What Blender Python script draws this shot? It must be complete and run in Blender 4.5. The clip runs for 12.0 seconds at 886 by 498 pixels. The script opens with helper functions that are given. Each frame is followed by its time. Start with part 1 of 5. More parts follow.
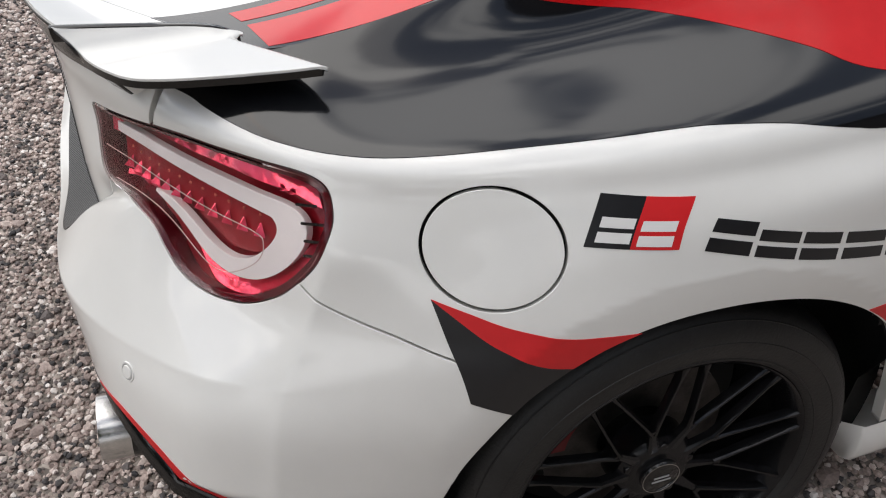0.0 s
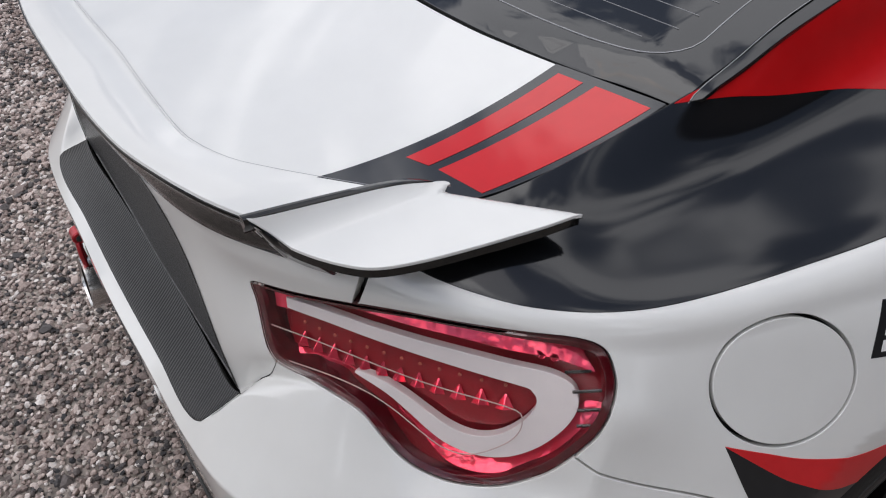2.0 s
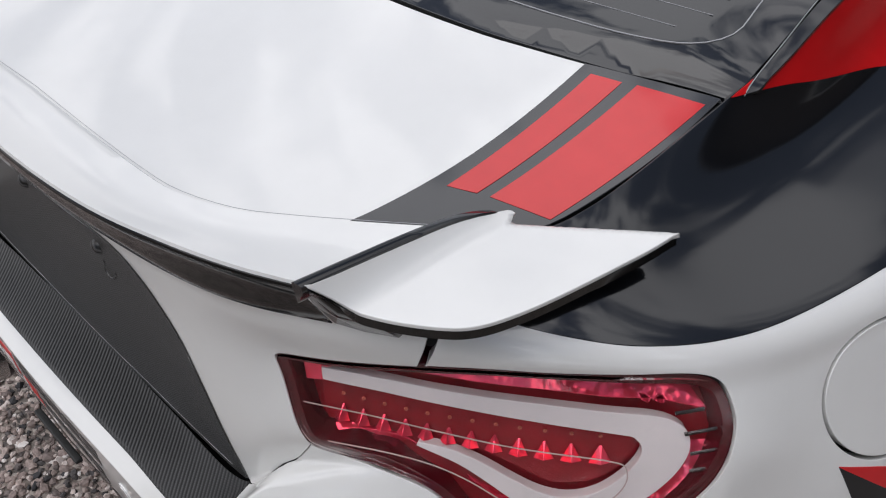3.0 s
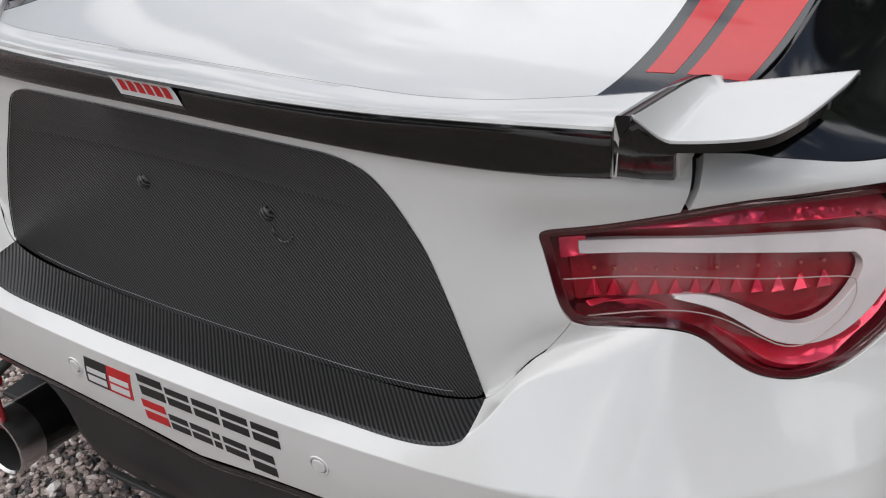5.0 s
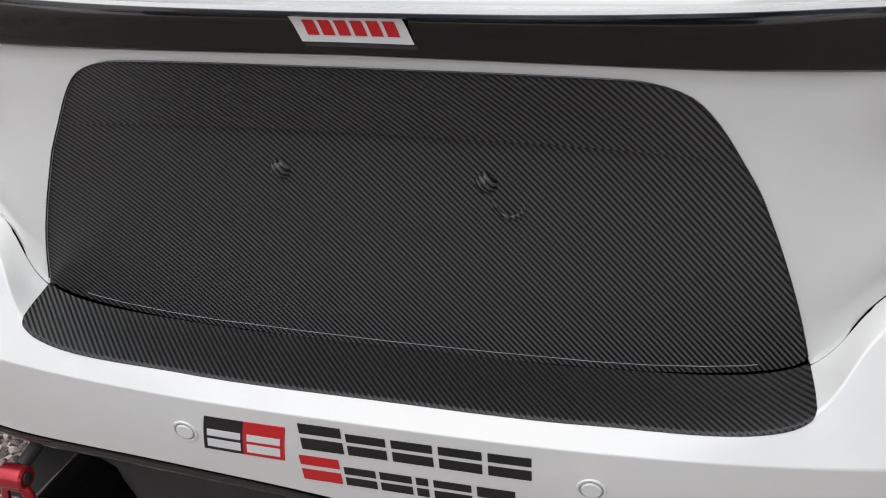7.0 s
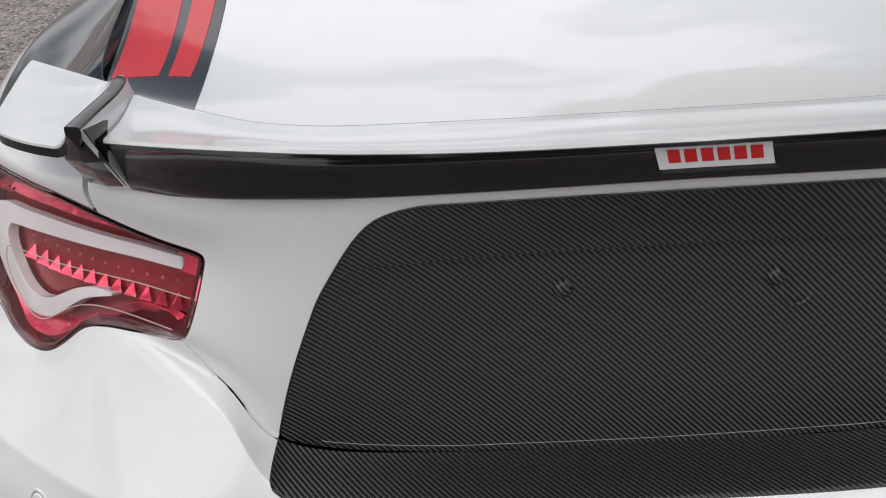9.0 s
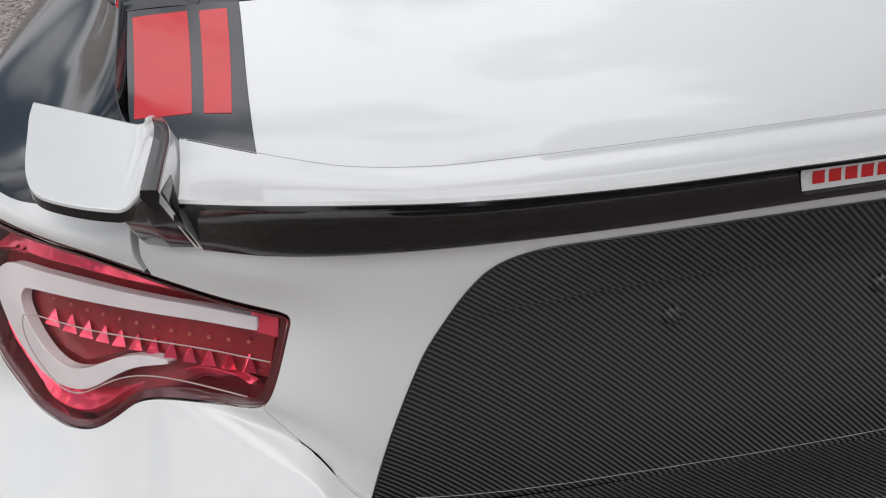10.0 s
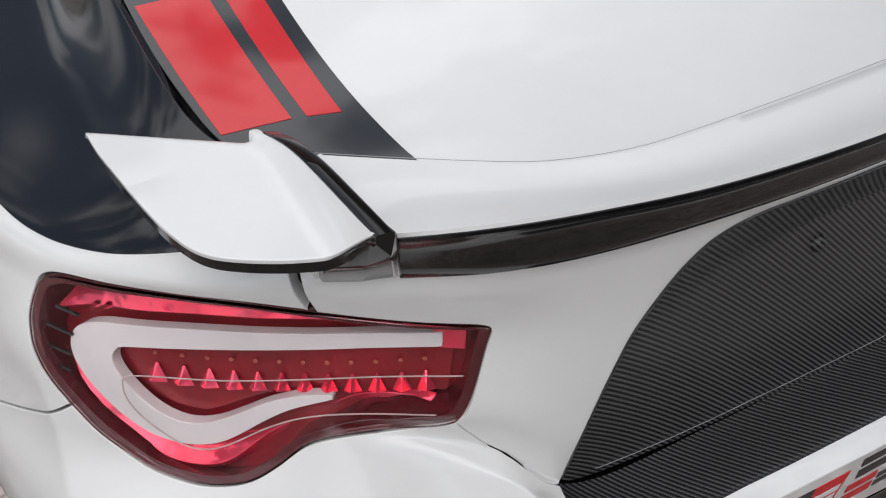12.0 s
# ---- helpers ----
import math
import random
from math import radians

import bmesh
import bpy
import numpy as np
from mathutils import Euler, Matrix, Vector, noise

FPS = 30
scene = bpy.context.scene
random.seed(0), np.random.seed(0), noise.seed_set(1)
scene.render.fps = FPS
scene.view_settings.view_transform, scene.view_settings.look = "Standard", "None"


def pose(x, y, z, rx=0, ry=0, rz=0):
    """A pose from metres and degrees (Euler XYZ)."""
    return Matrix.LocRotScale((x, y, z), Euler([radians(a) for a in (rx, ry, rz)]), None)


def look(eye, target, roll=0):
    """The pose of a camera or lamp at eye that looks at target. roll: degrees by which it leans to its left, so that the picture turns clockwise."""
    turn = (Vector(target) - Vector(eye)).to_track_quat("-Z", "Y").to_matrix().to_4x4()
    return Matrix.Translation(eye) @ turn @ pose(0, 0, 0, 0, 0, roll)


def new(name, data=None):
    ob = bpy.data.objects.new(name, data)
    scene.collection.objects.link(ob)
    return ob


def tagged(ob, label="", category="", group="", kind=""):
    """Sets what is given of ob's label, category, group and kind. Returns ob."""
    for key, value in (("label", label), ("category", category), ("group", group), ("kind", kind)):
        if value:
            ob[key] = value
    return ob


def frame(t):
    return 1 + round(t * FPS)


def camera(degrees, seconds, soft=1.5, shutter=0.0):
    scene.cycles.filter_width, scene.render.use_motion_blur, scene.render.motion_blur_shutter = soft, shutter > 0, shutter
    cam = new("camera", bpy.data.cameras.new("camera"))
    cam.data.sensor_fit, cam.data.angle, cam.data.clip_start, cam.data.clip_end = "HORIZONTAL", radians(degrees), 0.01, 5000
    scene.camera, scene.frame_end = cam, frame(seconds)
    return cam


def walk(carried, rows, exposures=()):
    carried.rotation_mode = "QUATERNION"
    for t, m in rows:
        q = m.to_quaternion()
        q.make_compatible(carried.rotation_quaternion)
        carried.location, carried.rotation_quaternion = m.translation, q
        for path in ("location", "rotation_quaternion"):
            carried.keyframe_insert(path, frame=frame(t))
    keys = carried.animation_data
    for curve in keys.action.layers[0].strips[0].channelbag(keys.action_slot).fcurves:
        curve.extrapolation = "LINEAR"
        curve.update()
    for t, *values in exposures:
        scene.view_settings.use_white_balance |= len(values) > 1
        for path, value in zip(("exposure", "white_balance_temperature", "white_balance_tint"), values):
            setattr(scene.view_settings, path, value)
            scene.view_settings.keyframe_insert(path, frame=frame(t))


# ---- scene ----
cam = camera(52.67, 12.0, 1.1)
PATH = [
    (0, (1.5575, 0.3176, 1.3565), (0.0313, 0.7653, 0.1439), -2.34),
    (0.5, (1.4469, 0.2584, 1.3994), (-0.0541, 0.7094, 0.1569), -2.65),
    (1, (1.3417, 0.1607, 1.4285), (-0.1294, 0.7287, 0.1983), -3.05),
    (1.5, (1.2830, 0.0624, 1.4429), (-0.1523, 0.7360, 0.2239), -3.64),
    (2, (1.1982, 0.0036, 1.4353), (-0.1851, 0.7657, 0.2083), -4.63),
    (2.5, (1.0666, -0.0482, 1.4154), (-0.2154, 0.8364, 0.1609), -4.40),
    (2.7, (1.0187, -0.0661, 1.4135), (-0.2044, 0.8851, 0.1488), -3.75),
    (4.3, (0.8103, -0.3050, 1.2399), (-0.1678, 1.0673, 0.1628), -2.24),
    (4.5, (0.8034, -0.3718, 1.2502), (-0.1619, 1.0101, 0.1739), -2.63),
    (5, (0.7345, -0.5011, 1.2499), (-0.1595, 0.9681, 0.2290), -2.92),
    (5.5, (0.5733, -0.5634, 1.2228), (-0.1888, 0.9929, 0.2243), -3.16),
    (6, (0.4571, -0.5763, 1.1934), (-0.1885, 1.0340, 0.1984), -2.97),
    (6.5, (0.3572, -0.5493, 1.1605), (-0.2013, 1.0746, 0.1355), -3.53),
    (7, (0.2478, -0.5097, 1.1451), (-0.2213, 1.1151, 0.0775), -3.88),
    (7.5, (0.1563, -0.5122, 1.1848), (-0.1699, 1.1579, 0.1339), -3.42),
    (7.7, (0.1028, -0.5265, 1.2078), (-0.1618, 1.1635, 0.1716), -3.24),
    (9.3, (-0.2545, -0.5058, 1.2563), (-0.2199, 1.2010, 0.2142), -3.79),
    (9.5, (-0.2925, -0.4738, 1.2736), (-0.2062, 1.2010, 0.1839), -3.62),
    (10, (-0.3705, -0.4203, 1.2620), (-0.1627, 1.2412, 0.1683), -4.26),
    (10.5, (-0.5050, -0.3875, 1.2591), (-0.1173, 1.2307, 0.1495), -4.37),
    (11, (-0.5712, -0.3668, 1.3067), (-0.1154, 1.1692, 0.1096), -5.18),
    (11.5, (-0.6134, -0.3255, 1.3272), (-0.0919, 1.1427, 0.0731), -5.57),
    (12, (-0.6485, -0.2400, 1.3212), (-0.0428, 1.1387, 0.0050), -4.62),
]
EXPOSURES = [(0.0, 0.3, 6750, 10), (0.6, 0.2, 6650, 10), (1.4, 0.0, 6500, 11), (2.7, -0.06, 6450, 12), (4.3, 0.0, 6500, 11), (6.0, 0.06, 6550, 10), (6.8, 0.16, 6520, 10), (7.7, 0.16, 6500, 10), (9.3, -0.06, 6520, 10), (12.0, -0.1, 6500, 11)]
walk(cam, [(t, look(eye, target, roll)) for t, eye, target, roll in PATH], EXPOSURES)

# ---- world and light ----
world = bpy.data.worlds.new("world")
scene.world = world
world.use_nodes = True
wn, wl = world.node_tree.nodes, world.node_tree.links
wn.clear()
w_out = wn.new("ShaderNodeOutputWorld")
w_bg = wn.new("ShaderNodeBackground")
w_sky = wn.new("ShaderNodeTexSky")
w_sky.sky_type = "NISHITA"
w_sky.sun_disc = False
w_sky.sun_elevation = radians(66)
w_sky.sun_rotation = radians(200)
w_sky.air_density, w_sky.dust_density = 1.0, 2.0
w_geo = wn.new("ShaderNodeTexCoord")
w_map = wn.new("ShaderNodeMapping")
w_map.inputs["Scale"].default_value = (1.0, 1.0, 2.2)
w_noise = wn.new("ShaderNodeTexNoise")
w_noise.inputs["Scale"].default_value = 2.2
w_noise.inputs["Detail"].default_value = 7.0
w_noise.inputs["Roughness"].default_value = 0.55
w_ramp = wn.new("ShaderNodeValToRGB")
w_ramp.color_ramp.elements[0].position = 0.46
w_ramp.color_ramp.elements[0].color = (0.06, 0.06, 0.06, 1)
w_ramp.color_ramp.elements[1].position = 0.52
w_ramp.color_ramp.elements[1].color = (1, 1, 1, 1)
w_mix = wn.new("ShaderNodeMix")
w_mix.data_type = "RGBA"
w_mix.inputs[7].default_value = (15.0, 15.2, 15.8, 1)
wl.new(w_geo.outputs["Generated"], w_map.inputs["Vector"])
wl.new(w_map.outputs["Vector"], w_noise.inputs["Vector"])
wl.new(w_noise.outputs["Fac"], w_ramp.inputs["Fac"])
wl.new(w_ramp.outputs["Color"], w_mix.inputs[0])
wl.new(w_sky.outputs["Color"], w_mix.inputs[6])
wl.new(w_mix.outputs[2], w_bg.inputs["Color"])
wl.new(w_bg.outputs["Background"], w_out.inputs["Surface"])
# the overcast is brighter towards the hidden sun
w_dot = wn.new("ShaderNodeVectorMath")
w_dot.operation = "DOT_PRODUCT"
w_dot.inputs[1].default_value = (0.0, -0.42, 0.907)
w_glow = wn.new("ShaderNodeMapRange")
w_glow.interpolation_type = "SMOOTHSTEP"
w_glow.inputs["From Min"].default_value, w_glow.inputs["From Max"].default_value = -0.1, 1.0
w_glow.inputs["To Min"].default_value, w_glow.inputs["To Max"].default_value = 0.050, 0.122
wl.new(w_geo.outputs["Generated"], w_dot.inputs[0])
wl.new(w_dot.outputs["Value"], w_glow.inputs["Value"])
wl.new(w_glow.outputs["Result"], w_bg.inputs["Strength"])
sun_data = bpy.data.lights.new("sun", "SUN")
sun_data.energy, sun_data.angle, sun_data.color = 0.6, radians(60), (1.0, 0.96, 0.9)
sun = new("sun", sun_data)
sun.matrix_world = look((0, 0, 0), (0.0, 0.40, -0.91))


# ---- materials ----
def material(name, colour, rough=0.5, metal=0.0, coat=0.0, coat_rough=0.05):
    m = bpy.data.materials.new(name)
    m.use_nodes = True
    b = m.node_tree.nodes["Principled BSDF"]
    b.inputs["Base Color"].default_value = (*colour, 1)
    b.inputs["Roughness"].default_value = rough
    b.inputs["Metallic"].default_value = metal
    b.inputs["Coat Weight"].default_value = coat
    b.inputs["Coat Roughness"].default_value = coat_rough
    return m


def speckle(m, colours, scale, bump=0.0, bump_scale=None, rough=None, detail=4.0):
    """Colour varied by noise at two scales, with fine relief and uneven gloss."""
    n, l = m.node_tree.nodes, m.node_tree.links
    b = n["Principled BSDF"]
    tc = n.new("ShaderNodeTexCoord")
    t1, t2 = n.new("ShaderNodeTexNoise"), n.new("ShaderNodeTexNoise")
    t1.inputs["Scale"].default_value, t2.inputs["Scale"].default_value = scale, scale * 9
    t1.inputs["Detail"].default_value = detail
    ramp = n.new("ShaderNodeValToRGB")
    ramp.color_ramp.elements[0].position, ramp.color_ramp.elements[1].position = 0.3, 0.7
    ramp.color_ramp.elements[0].color, ramp.color_ramp.elements[1].color = (*colours[0], 1), (*colours[1], 1)
    add = n.new("ShaderNodeMath")
    add.operation = "MULTIPLY_ADD"
    add.inputs[1].default_value, add.inputs[2].default_value = 0.35, -0.175
    mix = n.new("ShaderNodeMath")
    l.new(tc.outputs["Object"], t1.inputs["Vector"])
    l.new(tc.outputs["Object"], t2.inputs["Vector"])
    l.new(t2.outputs["Fac"], add.inputs[0])
    l.new(add.outputs[0], mix.inputs[0])
    l.new(t1.outputs["Fac"], mix.inputs[1])
    l.new(mix.outputs[0], ramp.inputs["Fac"])
    l.new(ramp.outputs["Color"], b.inputs["Base Color"])
    if rough:
        rr = n.new("ShaderNodeMapRange")
        rr.inputs["To Min"].default_value, rr.inputs["To Max"].default_value = rough
        l.new(t1.outputs["Fac"], rr.inputs["Value"])
        l.new(rr.outputs["Result"], b.inputs["Roughness"])
    if bump:
        t3 = n.new("ShaderNodeTexNoise")
        t3.inputs["Scale"].default_value = bump_scale or scale * 4
        bp = n.new("ShaderNodeBump")
        bp.inputs["Strength"].default_value = 1.0
        bp.inputs["Distance"].default_value = bump
        l.new(tc.outputs["Object"], t3.inputs["Vector"])
        l.new(t3.outputs["Fac"], bp.inputs["Height"])
        l.new(bp.outputs["Normal"], b.inputs["Normal"])
    return m


M_WHITE = speckle(material("white_paint", (0.8, 0.8, 0.78), 0.3, 0, 1.0, 0.03), ((0.76, 0.76, 0.735), (0.80, 0.80, 0.775)), 3.0, 0.00012, 9.0, (0.26, 0.34))
M_BLACK = speckle(material("black_vinyl", (0.008, 0.008, 0.009), 0.08, 0, 0.3, 0.06), ((0.005, 0.0055, 0.0065), (0.008, 0.0085, 0.010)), 3.0, 0.00012, 6.0, (0.07, 0.13))
M_SATIN = speckle(material("black_satin_vinyl", (0.015, 0.015, 0.016), 0.16, 0, 0.9, 0.07), ((0.012, 0.0125, 0.014), (0.018, 0.0185, 0.02)), 4.0, 0.0003, 9.0, (0.14, 0.22))
M_RED = speckle(material("red_vinyl", (0.55, 0.012, 0.015), 0.3, 0, 0.9, 0.05), ((0.56, 0.008, 0.010), (0.64, 0.012, 0.014)), 4.0, 0.0003, 8.0, (0.20, 0.30))
# deeper copy of the red: dark reflections on pillar and roof put into colour
M_RED_SHADED = speckle(material("red_vinyl_shaded", (0.55, 0.010, 0.012), 0.3, 0, 0.15, 0.05), ((0.50, 0.006, 0.008), (0.58, 0.010, 0.012)), 4.0, 0.0002, 8.0, (0.22, 0.30))
M_RED_SHADED.node_tree.nodes["Principled BSDF"].inputs["Specular IOR Level"].default_value = 0.2
M_RED.node_tree.nodes["Principled BSDF"].inputs["Specular IOR Level"].default_value = 0.3
M_GLOSS = speckle(material("gloss_black_plastic", (0.005, 0.005, 0.005), 0.12, 0, 0.25, 0.03), ((0.004, 0.004, 0.004), (0.007, 0.0065, 0.0065)), 6.0, 0.0002, 12.0, (0.08, 0.18))
M_GLOSS.node_tree.nodes["Principled BSDF"].inputs["Specular IOR Level"].default_value = 0.4
M_TRIM = speckle(material("matt_black_plastic", (0.02, 0.02, 0.02), 0.55), ((0.014, 0.014, 0.014), (0.028, 0.028, 0.027)), 12.0, 0.0004, 300.0, (0.45, 0.65))
# near-black; behind the panel gaps it stands in for their shade
M_GAP = material("gap_shadow_rubber", (0.006, 0.006, 0.006), 0.8)
M_TINT = speckle(material("tinted_glass", (0.008, 0.009, 0.01), 0.04, 0, 0.5, 0.02), ((0.007, 0.008, 0.009), (0.012, 0.013, 0.014)), 2.0, 0.0002, 3.0, (0.03, 0.06))
M_LINE = material("heater_line_grey", (0.35, 0.35, 0.36), 0.4)
M_RUBBER = speckle(material("tyre_rubber", (0.02, 0.02, 0.02), 0.7), ((0.004, 0.004, 0.0045), (0.012, 0.012, 0.012)), 14.0, 0.0007, 220.0, (0.42, 0.65))
M_RIM = speckle(material("satin_black_alloy", (0.018, 0.018, 0.02), 0.35, 0.6), ((0.010, 0.010, 0.011), (0.020, 0.020, 0.022)), 20.0, 0.0001, 300.0, (0.16, 0.28))
M_DISC = speckle(material("brake_steel", (0.2, 0.19, 0.18), 0.4, 0.9), ((0.05, 0.047, 0.045), (0.10, 0.095, 0.09)), 30.0)
M_REDPART = material("red_caliper_paint", (0.16, 0.006, 0.01), 0.45, 0, 0.2)
M_CHROME = speckle(material("polished_steel", (0.62, 0.61, 0.6), 0.18, 1.0), ((0.5, 0.49, 0.48), (0.68, 0.67, 0.66)), 30.0, 0.0001, 80.0, (0.14, 0.3))
M_SOOT = material("soot", (0.012, 0.011, 0.01), 0.9)
M_ANOD = speckle(material("red_anodised_aluminium", (0.45, 0.02, 0.03), 0.3, 0.5, 0.3), ((0.40, 0.015, 0.025), (0.5, 0.03, 0.04)), 40.0)
M_DECALW = material("white_print", (0.78, 0.78, 0.77), 0.35, 0, 0.3)
M_DECALB = speckle(material("black_print", (0.01, 0.01, 0.012), 0.3), ((0.008, 0.0085, 0.010), (0.013, 0.0135, 0.016)), 8.0)
M_DECALR = speckle(material("red_print", (0.5, 0.015, 0.02), 0.4), ((0.58, 0.010, 0.014), (0.66, 0.016, 0.02)), 8.0)
M_LEDW = speckle(material("milky_light_guide", (0.62, 0.62, 0.64), 0.25, 0, 0.8, 0.05), ((0.70, 0.71, 0.71), (0.78, 0.78, 0.78)), 12.0, 0.0001, 40.0)
M_REFL = speckle(material("red_reflector", (0.8, 0.05, 0.1), 0.10, 0.6, 0.6, 0.02), ((0.86, 0.03, 0.075), (0.98, 0.10, 0.18)), 9.0, 0.0035, 30.0, (0.05, 0.14))
M_REFD = speckle(material("dark_red_backing", (0.3, 0.008, 0.016), 0.3, 0.2, 0.5, 0.05), ((0.20, 0.004, 0.011), (0.33, 0.009, 0.02)), 14.0, 0.0008, 90.0)
M_REFRIM = material("smoked_red_rim", (0.055, 0.003, 0.006), 0.12, 0, 0.6, 0.02)
M_LED = material("led_amber_chip", (0.45, 0.12, 0.08), 0.3)
M_WIRE = material("clear_ridge", (0.5, 0.42, 0.4), 0.25)

M_LENS = material("clear_lens", (1, 1, 1), 0.0)
lens_b = M_LENS.node_tree.nodes["Principled BSDF"]
lens_b.inputs["Transmission Weight"].default_value = 1.0
lens_b.inputs["IOR"].default_value = 1.22
lens_b.inputs["Base Color"].default_value = (1.0, 0.95, 0.95, 1)


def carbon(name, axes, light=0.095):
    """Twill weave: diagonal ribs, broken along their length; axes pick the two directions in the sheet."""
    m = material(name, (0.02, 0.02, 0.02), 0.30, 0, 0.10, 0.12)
    m.node_tree.nodes["Principled BSDF"].inputs["Specular IOR Level"].default_value = 0.4
    n, l = m.node_tree.nodes, m.node_tree.links
    b = n["Principled BSDF"]
    tc, sp = n.new("ShaderNodeTexCoord"), n.new("ShaderNodeSeparateXYZ")
    l.new(tc.outputs["Object"], sp.inputs[0])

    def wave(a, c, period):
        s1 = n.new("ShaderNodeMath")
        s1.operation = "MULTIPLY_ADD"
        s1.inputs[1].default_value = c
        l.new(sp.outputs[axes[1]], s1.inputs[0])
        s0 = n.new("ShaderNodeMath")
        s0.operation = "MULTIPLY"
        s0.inputs[1].default_value = a
        l.new(sp.outputs[axes[0]], s0.inputs[0])
        l.new(s0.outputs[0], s1.inputs[2])
        s2 = n.new("ShaderNodeMath")
        s2.operation = "MULTIPLY"
        s2.inputs[1].default_value = 2 * math.pi / period
        l.new(s1.outputs[0], s2.inputs[0])
        s3 = n.new("ShaderNodeMath")
        s3.operation = "SINE"
        l.new(s2.outputs[0], s3.inputs[0])
        return s3.outputs[0]

    ribs = wave(0.72, 0.69, 0.0046)
    fibre = wave(0.69, -0.72, 0.0022)
    ramp = n.new("ShaderNodeValToRGB")
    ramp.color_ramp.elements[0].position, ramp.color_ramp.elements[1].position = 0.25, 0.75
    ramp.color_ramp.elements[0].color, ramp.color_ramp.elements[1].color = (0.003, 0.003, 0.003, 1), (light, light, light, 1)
    k = n.new("ShaderNodeMath")
    k.operation = "MULTIPLY_ADD"
    k.inputs[1].default_value, k.inputs[2].default_value = 0.42, 0.5
    l.new(ribs, k.inputs[0])
    k2 = n.new("ShaderNodeMath")
    k2.operation = "MULTIPLY_ADD"
    k2.inputs[1].default_value = 0.06
    l.new(fibre, k2.inputs[0])
    l.new(k.outputs[0], k2.inputs[2])
    l.new(k2.outputs[0], ramp.inputs["Fac"])
    l.new(ramp.outputs["Color"], b.inputs["Base Color"])
    bp = n.new("ShaderNodeBump")
    bp.inputs["Distance"].default_value = 0.0006
    l.new(k2.outputs[0], bp.inputs["Height"])
    l.new(bp.outputs["Normal"], b.inputs["Normal"])
    return m


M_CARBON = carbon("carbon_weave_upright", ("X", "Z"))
# same weave for the ledge, with shade put into its darker rib colour
M_CARBONF_SHADED = carbon("carbon_weave_flat_shaded", ("X", "Y"), 0.034)


# ---- building tools ----
def part(name, verts, faces, mat, parent=None, label="", normals=None, smooth=True):
    """One mesh object of plain vertices and faces under its parent."""
    me = bpy.data.meshes.new(name)
    me.from_pydata([tuple(v) for v in verts], [], [tuple(f) for f in faces])
    me.materials.append(mat)
    me.polygons.foreach_set("use_smooth", [smooth] * len(me.polygons))
    me.update()
    if normals is not None:
        me.normals_split_custom_set_from_vertices([tuple(n) for n in normals])
    ob = new(name, me)
    if parent:
        ob.parent = parent
    if label:
        tagged(ob, label)
    return ob


def part_bm(name, bm, mat, parent=None, label="", smooth=True, angle=None):
    me = bpy.data.meshes.new(name)
    bmesh.ops.recalc_face_normals(bm, faces=bm.faces)
    if angle:
        for e in bm.edges:
            if len(e.link_faces) == 2 and e.calc_face_angle(0) > radians(angle):
                e.smooth = False
    bm.to_mesh(me)
    bm.free()
    me.materials.append(mat)
    me.polygons.foreach_set("use_smooth", [smooth] * len(me.polygons))
    ob = new(name, me)
    if parent:
        ob.parent = parent
    if label:
        tagged(ob, label)
    return ob


def rounded_box(name, size, m, mat, parent, label="", bevel=0.004):
    bm = bmesh.new()
    bmesh.ops.create_cube(bm, size=1.0)
    for v in bm.verts:
        v.co = Vector((v.co.x * size[0], v.co.y * size[1], v.co.z * size[2]))
    bmesh.ops.bevel(bm, geom=bm.edges[:], offset=bevel, segments=3, affect="EDGES", profile=0.6)
    bmesh.ops.transform(bm, matrix=m, verts=bm.verts)
    return part_bm(name, bm, mat, parent, label, angle=40)


def lathe(name, profile, mat, parent, label="", m=None, steps=64, closed=False):
    """A turned shape: (radius, height) round the local z axis."""
    verts, faces, n = [], [], len(profile)
    for i in range(steps):
        a = 2 * math.pi * i / steps
        for r, h in profile:
            verts.append(Vector((r * math.cos(a), r * math.sin(a), h)))
    for i in range(steps):
        j = (i + 1) % steps
        for k in range(n if closed else n - 1):
            q = (k + 1) % n
            faces.append((i * n + k, j * n + k, j * n + q, i * n + q))
    if m is not None:
        verts = [m @ v for v in verts]
    bm = bmesh.new()
    vs = [bm.verts.new(v) for v in verts]
    for f in faces:
        bm.faces.new([vs[i] for i in f])
    bmesh.ops.remove_doubles(bm, verts=bm.verts, dist=1e-5)
    return part_bm(name, bm, mat, parent, label, angle=35)


